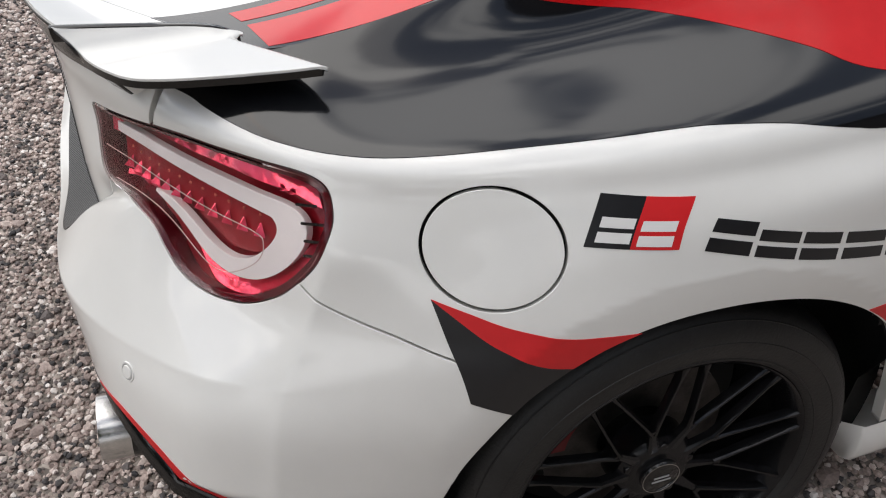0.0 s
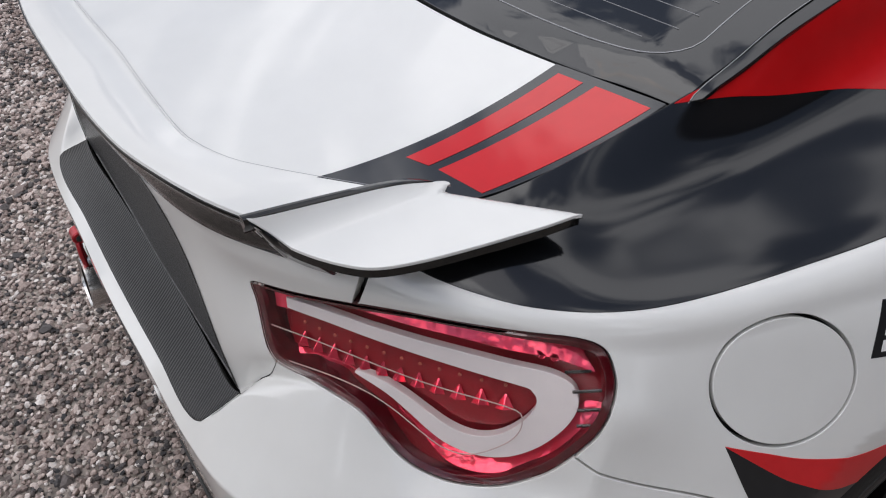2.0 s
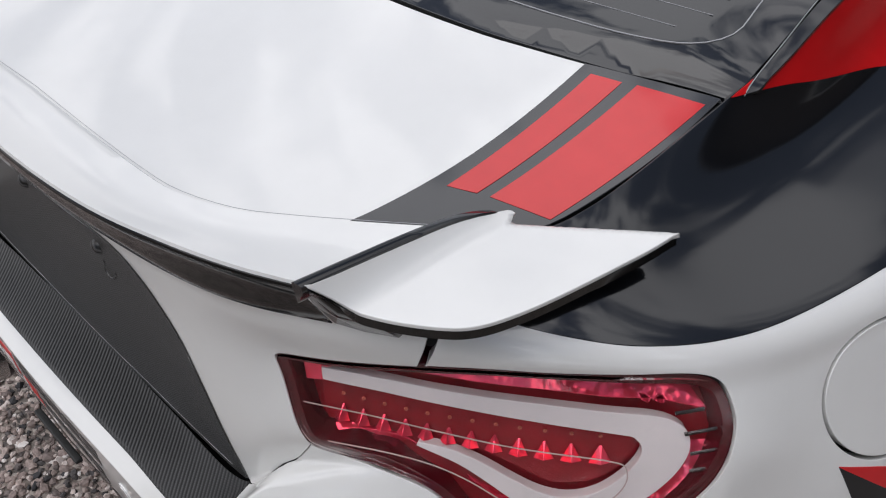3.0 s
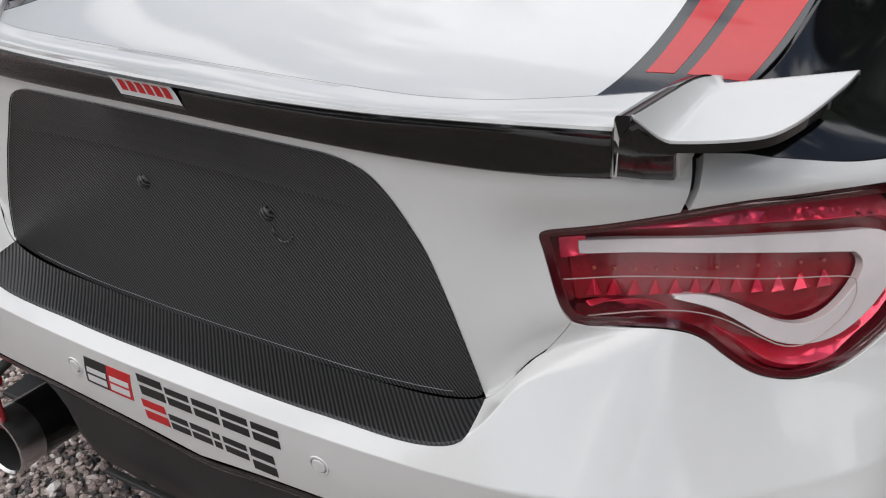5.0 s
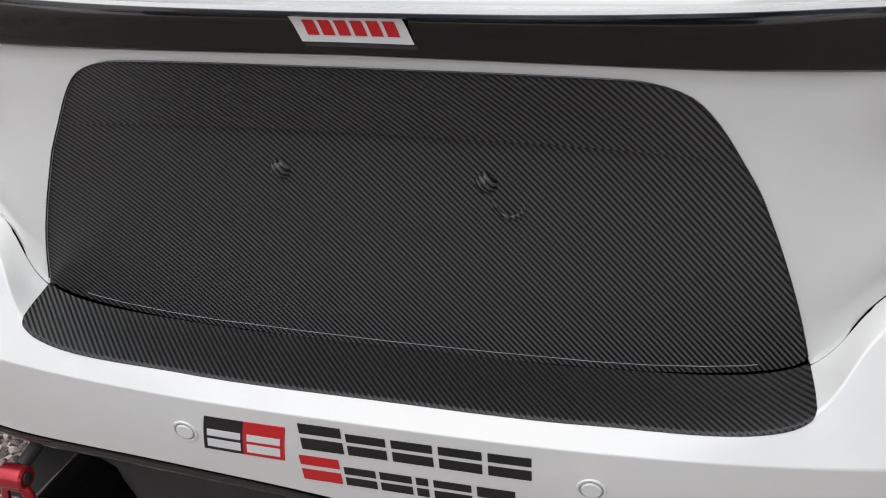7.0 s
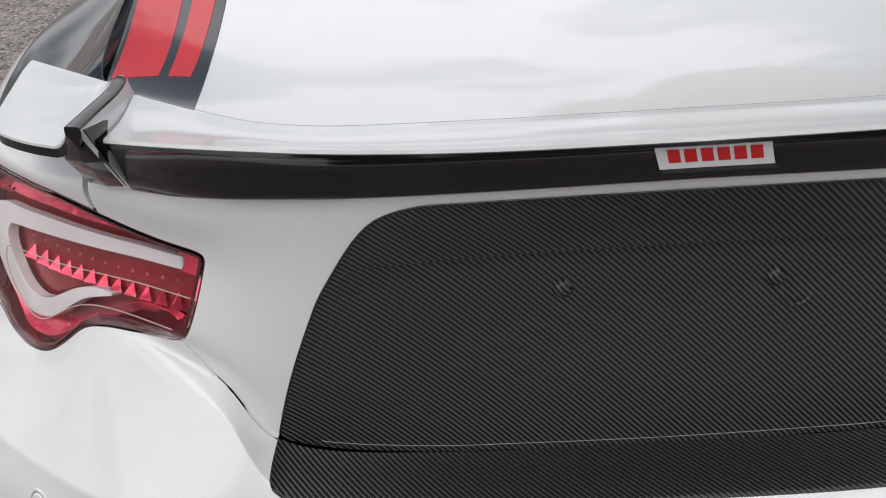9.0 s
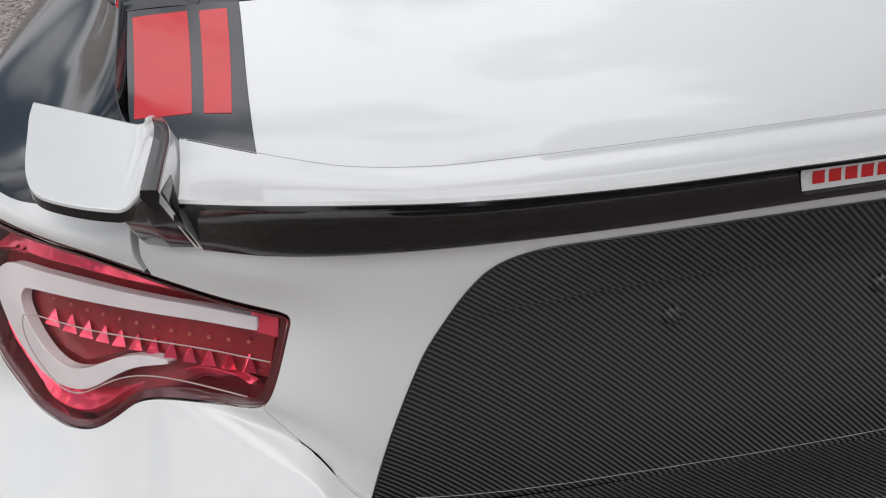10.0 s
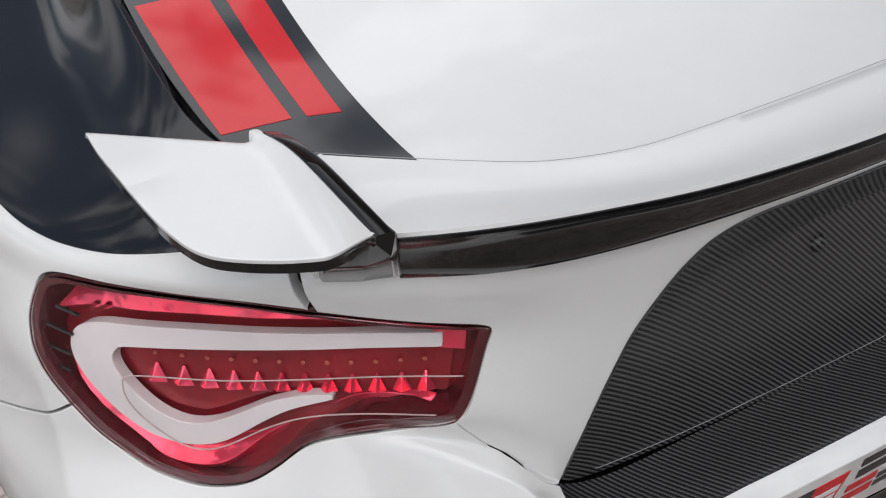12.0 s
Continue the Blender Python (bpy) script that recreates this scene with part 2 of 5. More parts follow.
def tube(name, pts, radius, mat, parent, label="", sides=8, closed=False, squash=(1, 1)):
    """A round bar along points; radius may be a list."""
    pts = [Vector(p) for p in pts]
    n = len(pts)
    verts, faces, normal = [], [], None
    for i, p in enumerate(pts):
        a, b = (pts[i - 1], pts[(i + 1) % n]) if closed else (pts[max(i - 1, 0)], pts[min(i + 1, n - 1)])
        t = (b - a).normalized()
        if normal is None:
            normal = t.orthogonal().normalized()
        normal = (normal - t * normal.dot(t)).normalized()
        side = t.cross(normal)
        r = radius[i] if isinstance(radius, (list, tuple)) else radius
        for k in range(sides):
            w = 2 * math.pi * k / sides
            verts.append(p + (normal * math.cos(w) * squash[0] + side * math.sin(w) * squash[1]) * r)
    for i in range(n if closed else n - 1):
        j = (i + 1) % n
        for k in range(sides):
            q = (k + 1) % sides
            faces.append((i * sides + k, i * sides + q, j * sides + q, j * sides + k))
    if not closed:
        faces.append(tuple(range(sides)))
        faces.append(tuple(range((n - 1) * sides, n * sides)))
    bm = bmesh.new()
    vs = [bm.verts.new(v) for v in verts]
    for f in faces:
        bm.faces.new([vs[i] for i in f])
    return part_bm(name, bm, mat, parent, label, angle=60)


def spline(pts, step, closed=False):
    """Points along a smooth curve through pts, about step apart."""
    p = np.array(pts, float)
    if len(p) == 2 and not closed:
        n = max(1, int(np.ceil(np.linalg.norm(p[1] - p[0]) / step)))
        return p[0] + (p[1] - p[0]) * np.linspace(0, 1, n + 1)[:, None]
    q = np.concatenate([p[-1:], p, p[:2]]) if closed else np.concatenate([2 * p[:1] - p[1:2], p, 2 * p[-1:] - p[-2:-1]])
    out = []
    for i in range(len(q) - 3):
        a, b, c, d = q[i : i + 4]
        n = max(1, int(np.ceil(np.linalg.norm(c - b) / step)))
        f = (np.arange(n) / n)[:, None]
        out.append(0.5 * (2 * b + (c - a) * f + (2 * a - 5 * b + 4 * c - d) * f**2 + (3 * b - a - 3 * c + d) * f**3))
    if not closed:
        out.append(p[-1:])
    return np.concatenate(out)


def loop(*runs, step=0.06):
    """A closed outline of smooth runs that meet in corners."""
    out = []
    for run in runs:
        s = spline(run, step)
        if out and np.linalg.norm(out[-1][-1] - s[0]) < 1e-6:
            s = s[1:]
        out.append(s)
    p = np.concatenate(out)
    return p[:-1] if np.linalg.norm(p[0] - p[-1]) < 1e-6 else p


def area(p):
    x, y = p[:, 0], p[:, 1]
    return 0.5 * np.sum(x * np.roll(y, -1) - np.roll(x, -1) * y)


def inside(loops, q):
    hit = np.zeros(len(q), bool)
    for p in loops:
        a, b = p, np.roll(p, -1, 0)
        for (x0, y0), (x1, y1) in zip(a, b):
            if y0 == y1:
                continue
            c = ((y0 > q[:, 1]) != (y1 > q[:, 1])) & (q[:, 0] < (x1 - x0) * (q[:, 1] - y0) / (y1 - y0) + x0)
            hit ^= c
    return hit


def frames(surf, uv):
    """Place, two tangents and normal of a surface at parameters."""
    h = 1e-3
    p = surf(uv[:, 0], uv[:, 1])
    du = (surf(uv[:, 0] + h, uv[:, 1]) - surf(uv[:, 0] - h, uv[:, 1])) / (2 * h)
    dv = (surf(uv[:, 0], uv[:, 1] + h) - surf(uv[:, 0], uv[:, 1] - h)) / (2 * h)
    n = np.cross(du, dv)
    n /= np.linalg.norm(n, axis=1)[:, None] + 1e-12
    return p, du, dv, n


def inset(surf, p, d):
    """The outline moved inwards by d metres on the surface."""
    pos, du, dv, n = frames(surf, p)
    t = np.roll(pos, -1, 0) - np.roll(pos, 1, 0)
    t /= np.linalg.norm(t, axis=1)[:, None] + 1e-12
    inward = np.cross(n, t) * np.sign(area(p)) * d
    g11, g12, g22 = (du * du).sum(1), (du * dv).sum(1), (dv * dv).sum(1)
    b1, b2 = (du * inward).sum(1), (dv * inward).sum(1)
    det = g11 * g22 - g12**2 + 1e-12
    return p + np.stack([(g22 * b1 - g12 * b2) / det, (g11 * b2 - g12 * b1) / det], 1)


def patch(name, surf, loops, mat, parent, label="", off=0.0, grid=(0.08, 0.14), gap=0.0, skirt=0.0, holes=(), thick=0.0):
    """A panel on a surface inside an outline in its parameters, with turned-in edges, or a closed sheet if thick."""
    from mathutils.geometry import delaunay_2d_cdt

    rims = []
    for k, p in enumerate([loops, *holes]):
        p = np.array(p, float)
        if (area(p) < 0) == (k == 0):
            p = p[::-1]
        if gap:
            p = inset(surf, p, gap if k == 0 else -gap)
        rims.append(p)
    sc = np.array([1 / grid[0], 1 / grid[1]])
    allp = np.concatenate(rims)
    lo, hi = allp.min(0), allp.max(0)
    us, vs = np.arange(lo[0], hi[0], grid[0]), np.arange(lo[1], hi[1], grid[1])
    if surf is shell:
        # closer rows beside the creases of the body
        us = np.unique(np.concatenate([us[np.abs(np.abs(us) - 6) > 0.05], [q for q in (-6.04, -5.96, 5.96, 6.04) if lo[0] < q < hi[0]]]))
        vs = np.unique(np.concatenate([vs[np.abs(vs - 3) > 0.07], [q for q in (2.96, 3.04) if lo[1] < q < hi[1]]]))
    gu, gv = np.meshgrid(us, vs, indexing="ij")
    g = np.stack([gu.ravel(), gv.ravel()], 1)
    g = g[inside(rims, g)]
    keep = np.ones(len(g), bool)
    for i in range(0, len(g), 400):
        d = ((g[i : i + 400, None] * sc - allp[None] * sc) ** 2).sum(-1).min(1)
        keep[i : i + 400] = d > 0.2
    g = g[keep]
    pts = np.concatenate([allp, g]) * sc
    edges, at = [], 0
    for p in rims:
        edges += [(at + i, at + (i + 1) % len(p)) for i in range(len(p))]
        at += len(p)
    v2, _, tri, orig, _, _ = delaunay_2d_cdt([Vector(q) for q in pts], edges, [], 0, 1e-6)
    v2 = np.array([tuple(v) for v in v2]) / sc
    tri = np.array([t for t in tri if len(t) == 3])
    tri = tri[inside(rims, v2[tri].mean(1))]
    a, b, c = v2[tri[:, 0]], v2[tri[:, 1]], v2[tri[:, 2]]
    flip = ((b - a)[:, 0] * (c - a)[:, 1] - (b - a)[:, 1] * (c - a)[:, 0]) < 0
    tri[flip] = tri[flip][:, ::-1]
    pos, _, _, nor = frames(surf, v2)
    pos = pos + nor * off
    verts, faces, normals = [pos], [tuple(t) for t in tri], [nor]
    count = len(pos)
    if thick:
        verts.append(pos - nor * thick)
        normals.append(-nor)
        faces += [tuple(int(i) + count for i in t[::-1]) for t in tri]
        count *= 2
    if skirt or thick:
        for k, p in enumerate(rims):
            q, _, _, n = frames(surf, p)
            q = q + n * off
            t = np.roll(q, -1, 0) - np.roll(q, 1, 0)
            t /= np.linalg.norm(t, axis=1)[:, None] + 1e-12
            out = np.cross(t, n)
            if thick:
                rings, rn = [q, q - n * thick], [out, out]
            else:
                e = min(0.001, skirt / 3)
                rings, rn = [q, q + out * e * 0.6 - n * e * 0.3, q + out * e - n * e * 1.2, q + out * e - n * skirt], [n, n * 0.7 + out * 0.7, out, out]
            m = len(p)
            for r in range(len(rings) - 1):
                for i in range(m):
                    j = (i + 1) % m
                    faces.append((count + r * m + i, count + (r + 1) * m + i, count + (r + 1) * m + j, count + r * m + j))
            verts += rings
            normals += rn
            count += m * len(rings)
    normals = np.concatenate(normals)
    normals /= np.linalg.norm(normals, axis=1)[:, None] + 1e-12
    return part(name, np.concatenate(verts), [tuple(int(i) for i in f) for f in faces], mat, parent, label, normals)


def flip(p):
    """The same outline on the other side of the car."""
    p = np.array(p, float)[::-1].copy()
    p[:, 0] *= -1
    return p


# cross-sections of the body shell, from the sill up to the deck edge, one list per station round the car
SECTIONS = []
# centre line
SECTIONS.append([(0.0000, 0.1990, 0.2180), (0.0000, 0.0750, 0.4170), (0.0000, 0.0680, 0.5090), (0.0000, 0.0650, 0.5640), (0.0000, 0.0870, 0.5790), (0.0000, 0.1570, 0.5870), (0.0000, 0.1260, 0.7010), (0.0000, 0.1310, 0.8120), (0.0000, 0.1240, 0.8820), (0.0000, 0.1260, 0.9310), (0.0000, 0.2500, 0.9250)])
# inner bumper
SECTIONS.append([(0.2010, 0.1980, 0.2190), (0.2000, 0.0780, 0.4170), (0.2000, 0.0700, 0.5080), (0.2000, 0.0690, 0.5630), (0.2000, 0.0890, 0.5800), (0.2000, 0.1540, 0.5890), (0.1990, 0.1270, 0.7000), (0.1990, 0.1330, 0.8100), (0.1990, 0.1280, 0.8810), (0.2000, 0.1280, 0.9300), (0.2010, 0.2490, 0.9260)])
# outer end of the plate recess
SECTIONS.append([(0.3620, 0.1970, 0.2200), (0.3700, 0.0800, 0.4250), (0.3700, 0.0730, 0.5190), (0.3690, 0.0710, 0.5750), (0.3690, 0.0905, 0.6030), (0.3690, 0.1470, 0.6190), (0.3590, 0.1450, 0.6970), (0.3540, 0.1530, 0.8080), (0.3500, 0.1510, 0.8790), (0.3520, 0.1510, 0.9250), (0.3330, 0.2580, 0.9210)])
# inner lamp edge
SECTIONS.append([(0.5030, 0.2060, 0.2200), (0.5000, 0.0900, 0.4350), (0.4950, 0.0880, 0.5300), (0.4900, 0.0870, 0.5820), (0.4410, 0.1490, 0.6740), (0.4400, 0.1770, 0.6870), (0.4410, 0.1720, 0.7350), (0.4340, 0.1880, 0.8130), (0.4340, 0.1790, 0.8700), (0.4350, 0.1870, 0.9090), (0.4060, 0.2760, 0.9110)])
# lamp middle
SECTIONS.append([(0.6240, 0.2460, 0.2210), (0.6200, 0.1160, 0.4400), (0.6190, 0.1340, 0.5300), (0.6040, 0.1430, 0.5820), (0.5620, 0.2050, 0.7000), (0.5550, 0.2240, 0.7320), (0.5480, 0.2290, 0.7510), (0.5390, 0.2500, 0.8160), (0.5490, 0.2610, 0.8590), (0.5380, 0.2940, 0.8970), (0.4980, 0.3540, 0.9070)])
# lamp outer half
SECTIONS.append([(0.7340, 0.3260, 0.2210), (0.7450, 0.1950, 0.4300), (0.7450, 0.2200, 0.5300), (0.7280, 0.2400, 0.5890), (0.6740, 0.2820, 0.6600), (0.6650, 0.2950, 0.6920), (0.6530, 0.3080, 0.7500), (0.6390, 0.3270, 0.8220), (0.6420, 0.3310, 0.8570), (0.6080, 0.3640, 0.8950), (0.5510, 0.3930, 0.9100)])
# rear corner
SECTIONS.append([(0.8080, 0.4420, 0.2210), (0.8150, 0.3030, 0.4300), (0.8100, 0.3170, 0.5300), (0.7940, 0.3370, 0.5920), (0.7760, 0.3770, 0.6570), (0.7700, 0.3980, 0.7040), (0.7640, 0.4160, 0.7570), (0.7250, 0.4100, 0.8140), (0.7010, 0.4090, 0.8530), (0.6370, 0.4250, 0.8890), (0.5705, 0.4340, 0.9190)])
# behind the fuel door
SECTIONS.append([(0.8420, 0.5380, 0.2210), (0.8710, 0.5300, 0.4300), (0.8750, 0.5260, 0.5300), (0.8610, 0.5230, 0.6080), (0.8418, 0.5200, 0.6570), (0.8234, 0.5170, 0.7020), (0.7999, 0.5120, 0.7490), (0.7729, 0.5110, 0.8030), (0.7490, 0.5110, 0.8440), (0.6500, 0.5070, 0.8840), (0.5800, 0.5050, 0.9330)])
# fuel door
SECTIONS.append([(0.8510, 0.6490, 0.2210), (0.8810, 0.6550, 0.4300), (0.8890, 0.6560, 0.5300), (0.8879, 0.6530, 0.5990), (0.8725, 0.6470, 0.6580), (0.8559, 0.6460, 0.7070), (0.8363, 0.6460, 0.7550), (0.8116, 0.6440, 0.8060), (0.7807, 0.6457, 0.8469), (0.6540, 0.6450, 0.8930), (0.5880, 0.6450, 0.9610)])
# wheel centre
SECTIONS.append([(0.8600, 0.8300, 0.2200), (0.8900, 0.8300, 0.4300), (0.8980, 0.8310, 0.5300), (0.9002, 0.8270, 0.6090), (0.8952, 0.8210, 0.6550), (0.8820, 0.8150, 0.7090), (0.8658, 0.8100, 0.7580), (0.8417, 0.8128, 0.7997), (0.8020, 0.8095, 0.8502), (0.6483, 0.8042, 0.9092), (0.6010, 0.8000, 1.0010)])
# front of the arch
SECTIONS.append([(0.8490, 1.0500, 0.2200), (0.8800, 1.0500, 0.4300), (0.8900, 1.0510, 0.5300), (0.8918, 1.0500, 0.6100), (0.8898, 1.0500, 0.6600), (0.8828, 1.0500, 0.7100), (0.8729, 1.0500, 0.7600), (0.8432, 1.0659, 0.7991), (0.8048, 1.0822, 0.8507), (0.6420, 1.0680, 0.9523), (0.5990, 1.0510, 1.0690)])
# door
SECTIONS.append([(0.8190, 1.4000, 0.2200), (0.8450, 1.4000, 0.4300), (0.8530, 1.4000, 0.5300), (0.8540, 1.4000, 0.6100), (0.8528, 1.4000, 0.6610), (0.8490, 1.4000, 0.7110), (0.8435, 1.4000, 0.7610), (0.8199, 1.4231, 0.8096), (0.7989, 1.4390, 0.8691), (0.6496, 1.4234, 0.9773), (0.5980, 1.4010, 1.1580)])
# door front
SECTIONS.append([(0.8190, 1.9010, 0.2200), (0.8450, 1.9000, 0.4300), (0.8530, 1.9000, 0.5300), (0.8530, 1.8990, 0.6110), (0.8510, 1.8990, 0.6610), (0.8470, 1.8990, 0.7120), (0.8430, 1.9000, 0.7620), (0.8241, 1.9261, 0.8122), (0.8047, 1.9448, 0.8720), (0.6455, 1.9267, 1.0145), (0.5770, 1.9020, 1.2380)])


def shell(u, v):
    """The body shell: stations 0..12 from the centre line at the rear round to the door (negative: the other side), rows 0..10 upwards.
    Rows 1, 3, 4 and 5 are creases along the bumper, station 6 a crease down the corner, and a flare stands round the wheel arch."""
    u, v = np.asarray(u, float), np.asarray(v, float)
    u, v = np.broadcast_arrays(u, v)
    s = np.where(u < 0, -1.0, 1.0)
    u = np.clip(np.abs(u), 0, 12)
    v = np.clip(v, 0, 10)
    i, j = np.minimum(u.astype(int), 11), np.minimum(v.astype(int), 9)
    f, g = (u - i)[..., None], (v - j)[..., None]

    def sharp(row):
        k1 = np.where(row == 1, 1.0, 0.0)
        k3 = np.where(row == 3, np.interp(u, [5.0, 6.4], [1.0, 0.0]), 0.0)
        k4 = np.where(row == 4, np.interp(u, [3.0, 3.5], [0.9, 0.0]), 0.0)
        k5 = np.where(row == 5, np.interp(u, [3.0, 3.4], [0.9, 0.0]), 0.0)
        return (k1 + k3 + k4 + k5)[..., None]

    def cubic(a, b, c, d, t):
        return 0.5 * (2 * b + (c - a) * t + (2 * a - 5 * b + 4 * c - d) * t**2 + (3 * b - a - 3 * c + d) * t**3)

    k_low, k_high = sharp(j), sharp(j + 1)
    q = []
    for a in range(4):
        p0, p1, p2, p3 = (NET[i + a, j + b] for b in range(4))
        q.append(cubic(p0 + k_low * (2 * p1 - p2 - p0), p1, p2, p3 + k_high * (2 * p2 - p1 - p3), g))
    k = np.interp(v, [0, 4.5, 6.8], [1.0, 1.0, 0.0])[..., None]
    c_low, c_high = np.where(i == 6, 1.0, 0.0)[..., None] * k, np.where(i == 5, 1.0, 0.0)[..., None] * k
    out = cubic(q[0] + c_low * (2 * q[1] - q[2] - q[0]), q[1], q[2], q[3] + c_high * (2 * q[2] - q[1] - q[3]), f)
    r = np.hypot(out[..., 1] - 0.834, out[..., 2] - 0.311)
    flare = np.where(r < 0.39, 0.004 - 0.009 * (0.39 - r) / 0.053, 0.004 * np.exp(-(np.maximum(r, 0.39) - 0.39) / 0.05))
    out[..., 0] += flare * np.clip((u - 6.6) / 1.2, 0, 1) * np.clip((11 - u) / 0.8, 0, 1)
    out[..., 0] *= s
    return out


NET = np.array(SECTIONS)
NET = np.concatenate([NET[1:2] * [-1, 1, 1], NET, 2 * NET[-1:] - NET[-2:-1]])
NET = np.concatenate([2 * NET[:, :1] - NET[:, 1:2], NET, 2 * NET[:, -1:] - NET[:, -2:-1]], 1)


def on_side(y, z, u=8.0, v=5.0):
    """The shell's parameters at a side-view place."""
    for _ in range(25):
        p, du, dv, _ = frames(shell, np.array([[u, v]]))
        a = np.array([[du[0, 1], dv[0, 1]], [du[0, 2], dv[0, 2]]])
        d = np.linalg.solve(a, [y - p[0, 1], z - p[0, 2]])
        u, v = np.clip(u + np.clip(d[0], -0.5, 0.5), 4, 11.99), np.clip(v + np.clip(d[1], -0.5, 0.5), 0.01, 9.99)
    return u, v


def on_rear(x, z, u=1.0, v=2.5):
    """The shell's parameters at a rear-view place."""
    s = -1 if x < 0 else 1
    x = abs(x)
    for _ in range(25):
        p, du, dv, _ = frames(shell, np.array([[u, v]]))
        a = np.array([[du[0, 0], dv[0, 0]], [du[0, 2], dv[0, 2]]])
        d = np.linalg.solve(a, [x - p[0, 0], z - p[0, 2]])
        u, v = np.clip(u + np.clip(d[0], -0.4, 0.4), 0.002, 7), np.clip(v + np.clip(d[1], -0.3, 0.3), 0.01, 3.7)
    return s * u, v


def deck_z(x, y):
    return 0.9659 - 0.2894 * y + 0.6075 * y * y + x * x * (0.0827 - 0.4662 * y) - 0.0238 * x**4


def deck(x, y):
    """The top of the boot lid."""
    return np.stack([x, y, deck_z(x, y)], -1)


def roof(x, y):
    """The rear window and the roof behind the doors."""
    t = y - 0.53
    z = 0.985 + 0.30 * t - 0.01 * t**2 - x * x * (0.10 + 0.25 * t)
    z = z - 0.011 * np.exp(-(((y - 0.70) / 0.06) ** 2)) * np.clip((np.abs(x) - 0.52) / 0.08, 0, 1)
    z = z - 0.075 * x * x * np.exp(-np.maximum(y - 0.533 - 0.29 * x * x, 0.0) / 0.02)
    return np.stack([x, y, z], -1)


# ---- ground ----
def ground_material():
    m = material("gravel_bed", (0.2, 0.18, 0.17), 0.9)
    n, l = m.node_tree.nodes, m.node_tree.links
    b = n["Principled BSDF"]
    tc = n.new("ShaderNodeTexCoord")
    vo = n.new("ShaderNodeTexVoronoi")
    vo.inputs["Scale"].default_value = 55
    no = n.new("ShaderNodeTexNoise")
    no.inputs["Scale"].default_value = 1.3
    ra = n.new("ShaderNodeValToRGB")
    for k, (pos, c) in enumerate(((0.0, (0.13, 0.115, 0.105)), (0.4, (0.33, 0.285, 0.25)), (0.7, (0.42, 0.36, 0.315)), (1.0, (0.56, 0.50, 0.45)))):
        e = ra.color_ramp.elements[k] if k < 2 else ra.color_ramp.elements.new(pos)
        e.position, e.color = pos, (*c, 1)
    sep = n.new("ShaderNodeSeparateColor")
    l.new(tc.outputs["Object"], vo.inputs["Vector"])
    l.new(tc.outputs["Object"], no.inputs["Vector"])
    l.new(vo.outputs["Color"], sep.inputs[0])
    l.new(sep.outputs[0], ra.inputs["Fac"])
    mx = n.new("ShaderNodeMix")
    mx.data_type, mx.blend_type = "RGBA", "MULTIPLY"
    mx.inputs[0].default_value = 0.5
    l.new(ra.outputs["Color"], mx.inputs[6])
    l.new(no.outputs["Fac"], mx.inputs[7])
    l.new(mx.outputs[2], b.inputs["Base Color"])
    bp = n.new("ShaderNodeBump")
    bp.invert = True
    bp.inputs["Distance"].default_value = 0.012
    l.new(vo.outputs["Distance"], bp.inputs["Height"])
    l.new(bp.outputs["Normal"], b.inputs["Normal"])
    return m


M_GROUND = ground_material()
ground = part("ground", [(-300, -300, 0), (300, -300, 0), (300, 300, 0), (-300, 300, 0)], [(0, 1, 2, 3)], M_GROUND, smooth=False)
tagged(ground, "grey and brown gravel yard", "ground", kind="structure")


def pebble_material():
    m = material("pebbles", (0.3, 0.27, 0.25), 0.8)
    n, l = m.node_tree.nodes, m.node_tree.links
    b = n["Principled BSDF"]
    ge = n.new("ShaderNodeNewGeometry")
    ra = n.new("ShaderNodeValToRGB")
    tones = ((0.0, (0.03, 0.03, 0.033)), (0.15, (0.10, 0.09, 0.088)), (0.34, (0.25, 0.195, 0.175)), (0.62, (0.42, 0.335, 0.30)), (0.84, (0.60, 0.51, 0.465)), (1.0, (0.80, 0.75, 0.71)))
    for k, (pos, c) in enumerate(tones):
        e = ra.color_ramp.elements[k] if k < 2 else ra.color_ramp.elements.new(pos)
        e.position, e.color = pos, (*c, 1)
    l.new(ge.outputs["Random Per Island"], ra.inputs["Fac"])
    tc, no = n.new("ShaderNodeTexCoord"), n.new("ShaderNodeTexNoise")
    no.inputs["Scale"].default_value, no.inputs["Detail"].default_value = 160, 4
    l.new(tc.outputs["Object"], no.inputs["Vector"])
    mx = n.new("ShaderNodeMix")
    mx.data_type, mx.blend_type = "RGBA", "OVERLAY"
    mx.inputs[0].default_value = 0.55
    l.new(ra.outputs["Color"], mx.inputs[6])
    l.new(no.outputs["Fac"], mx.inputs[7])
    l.new(mx.outputs[2], b.inputs["Base Color"])
    bp = n.new("ShaderNodeBump")
    bp.inputs["Distance"].default_value = 0.001
    l.new(no.outputs["Fac"], bp.inputs["Height"])
    l.new(bp.outputs["Normal"], b.inputs["Normal"])
    return m


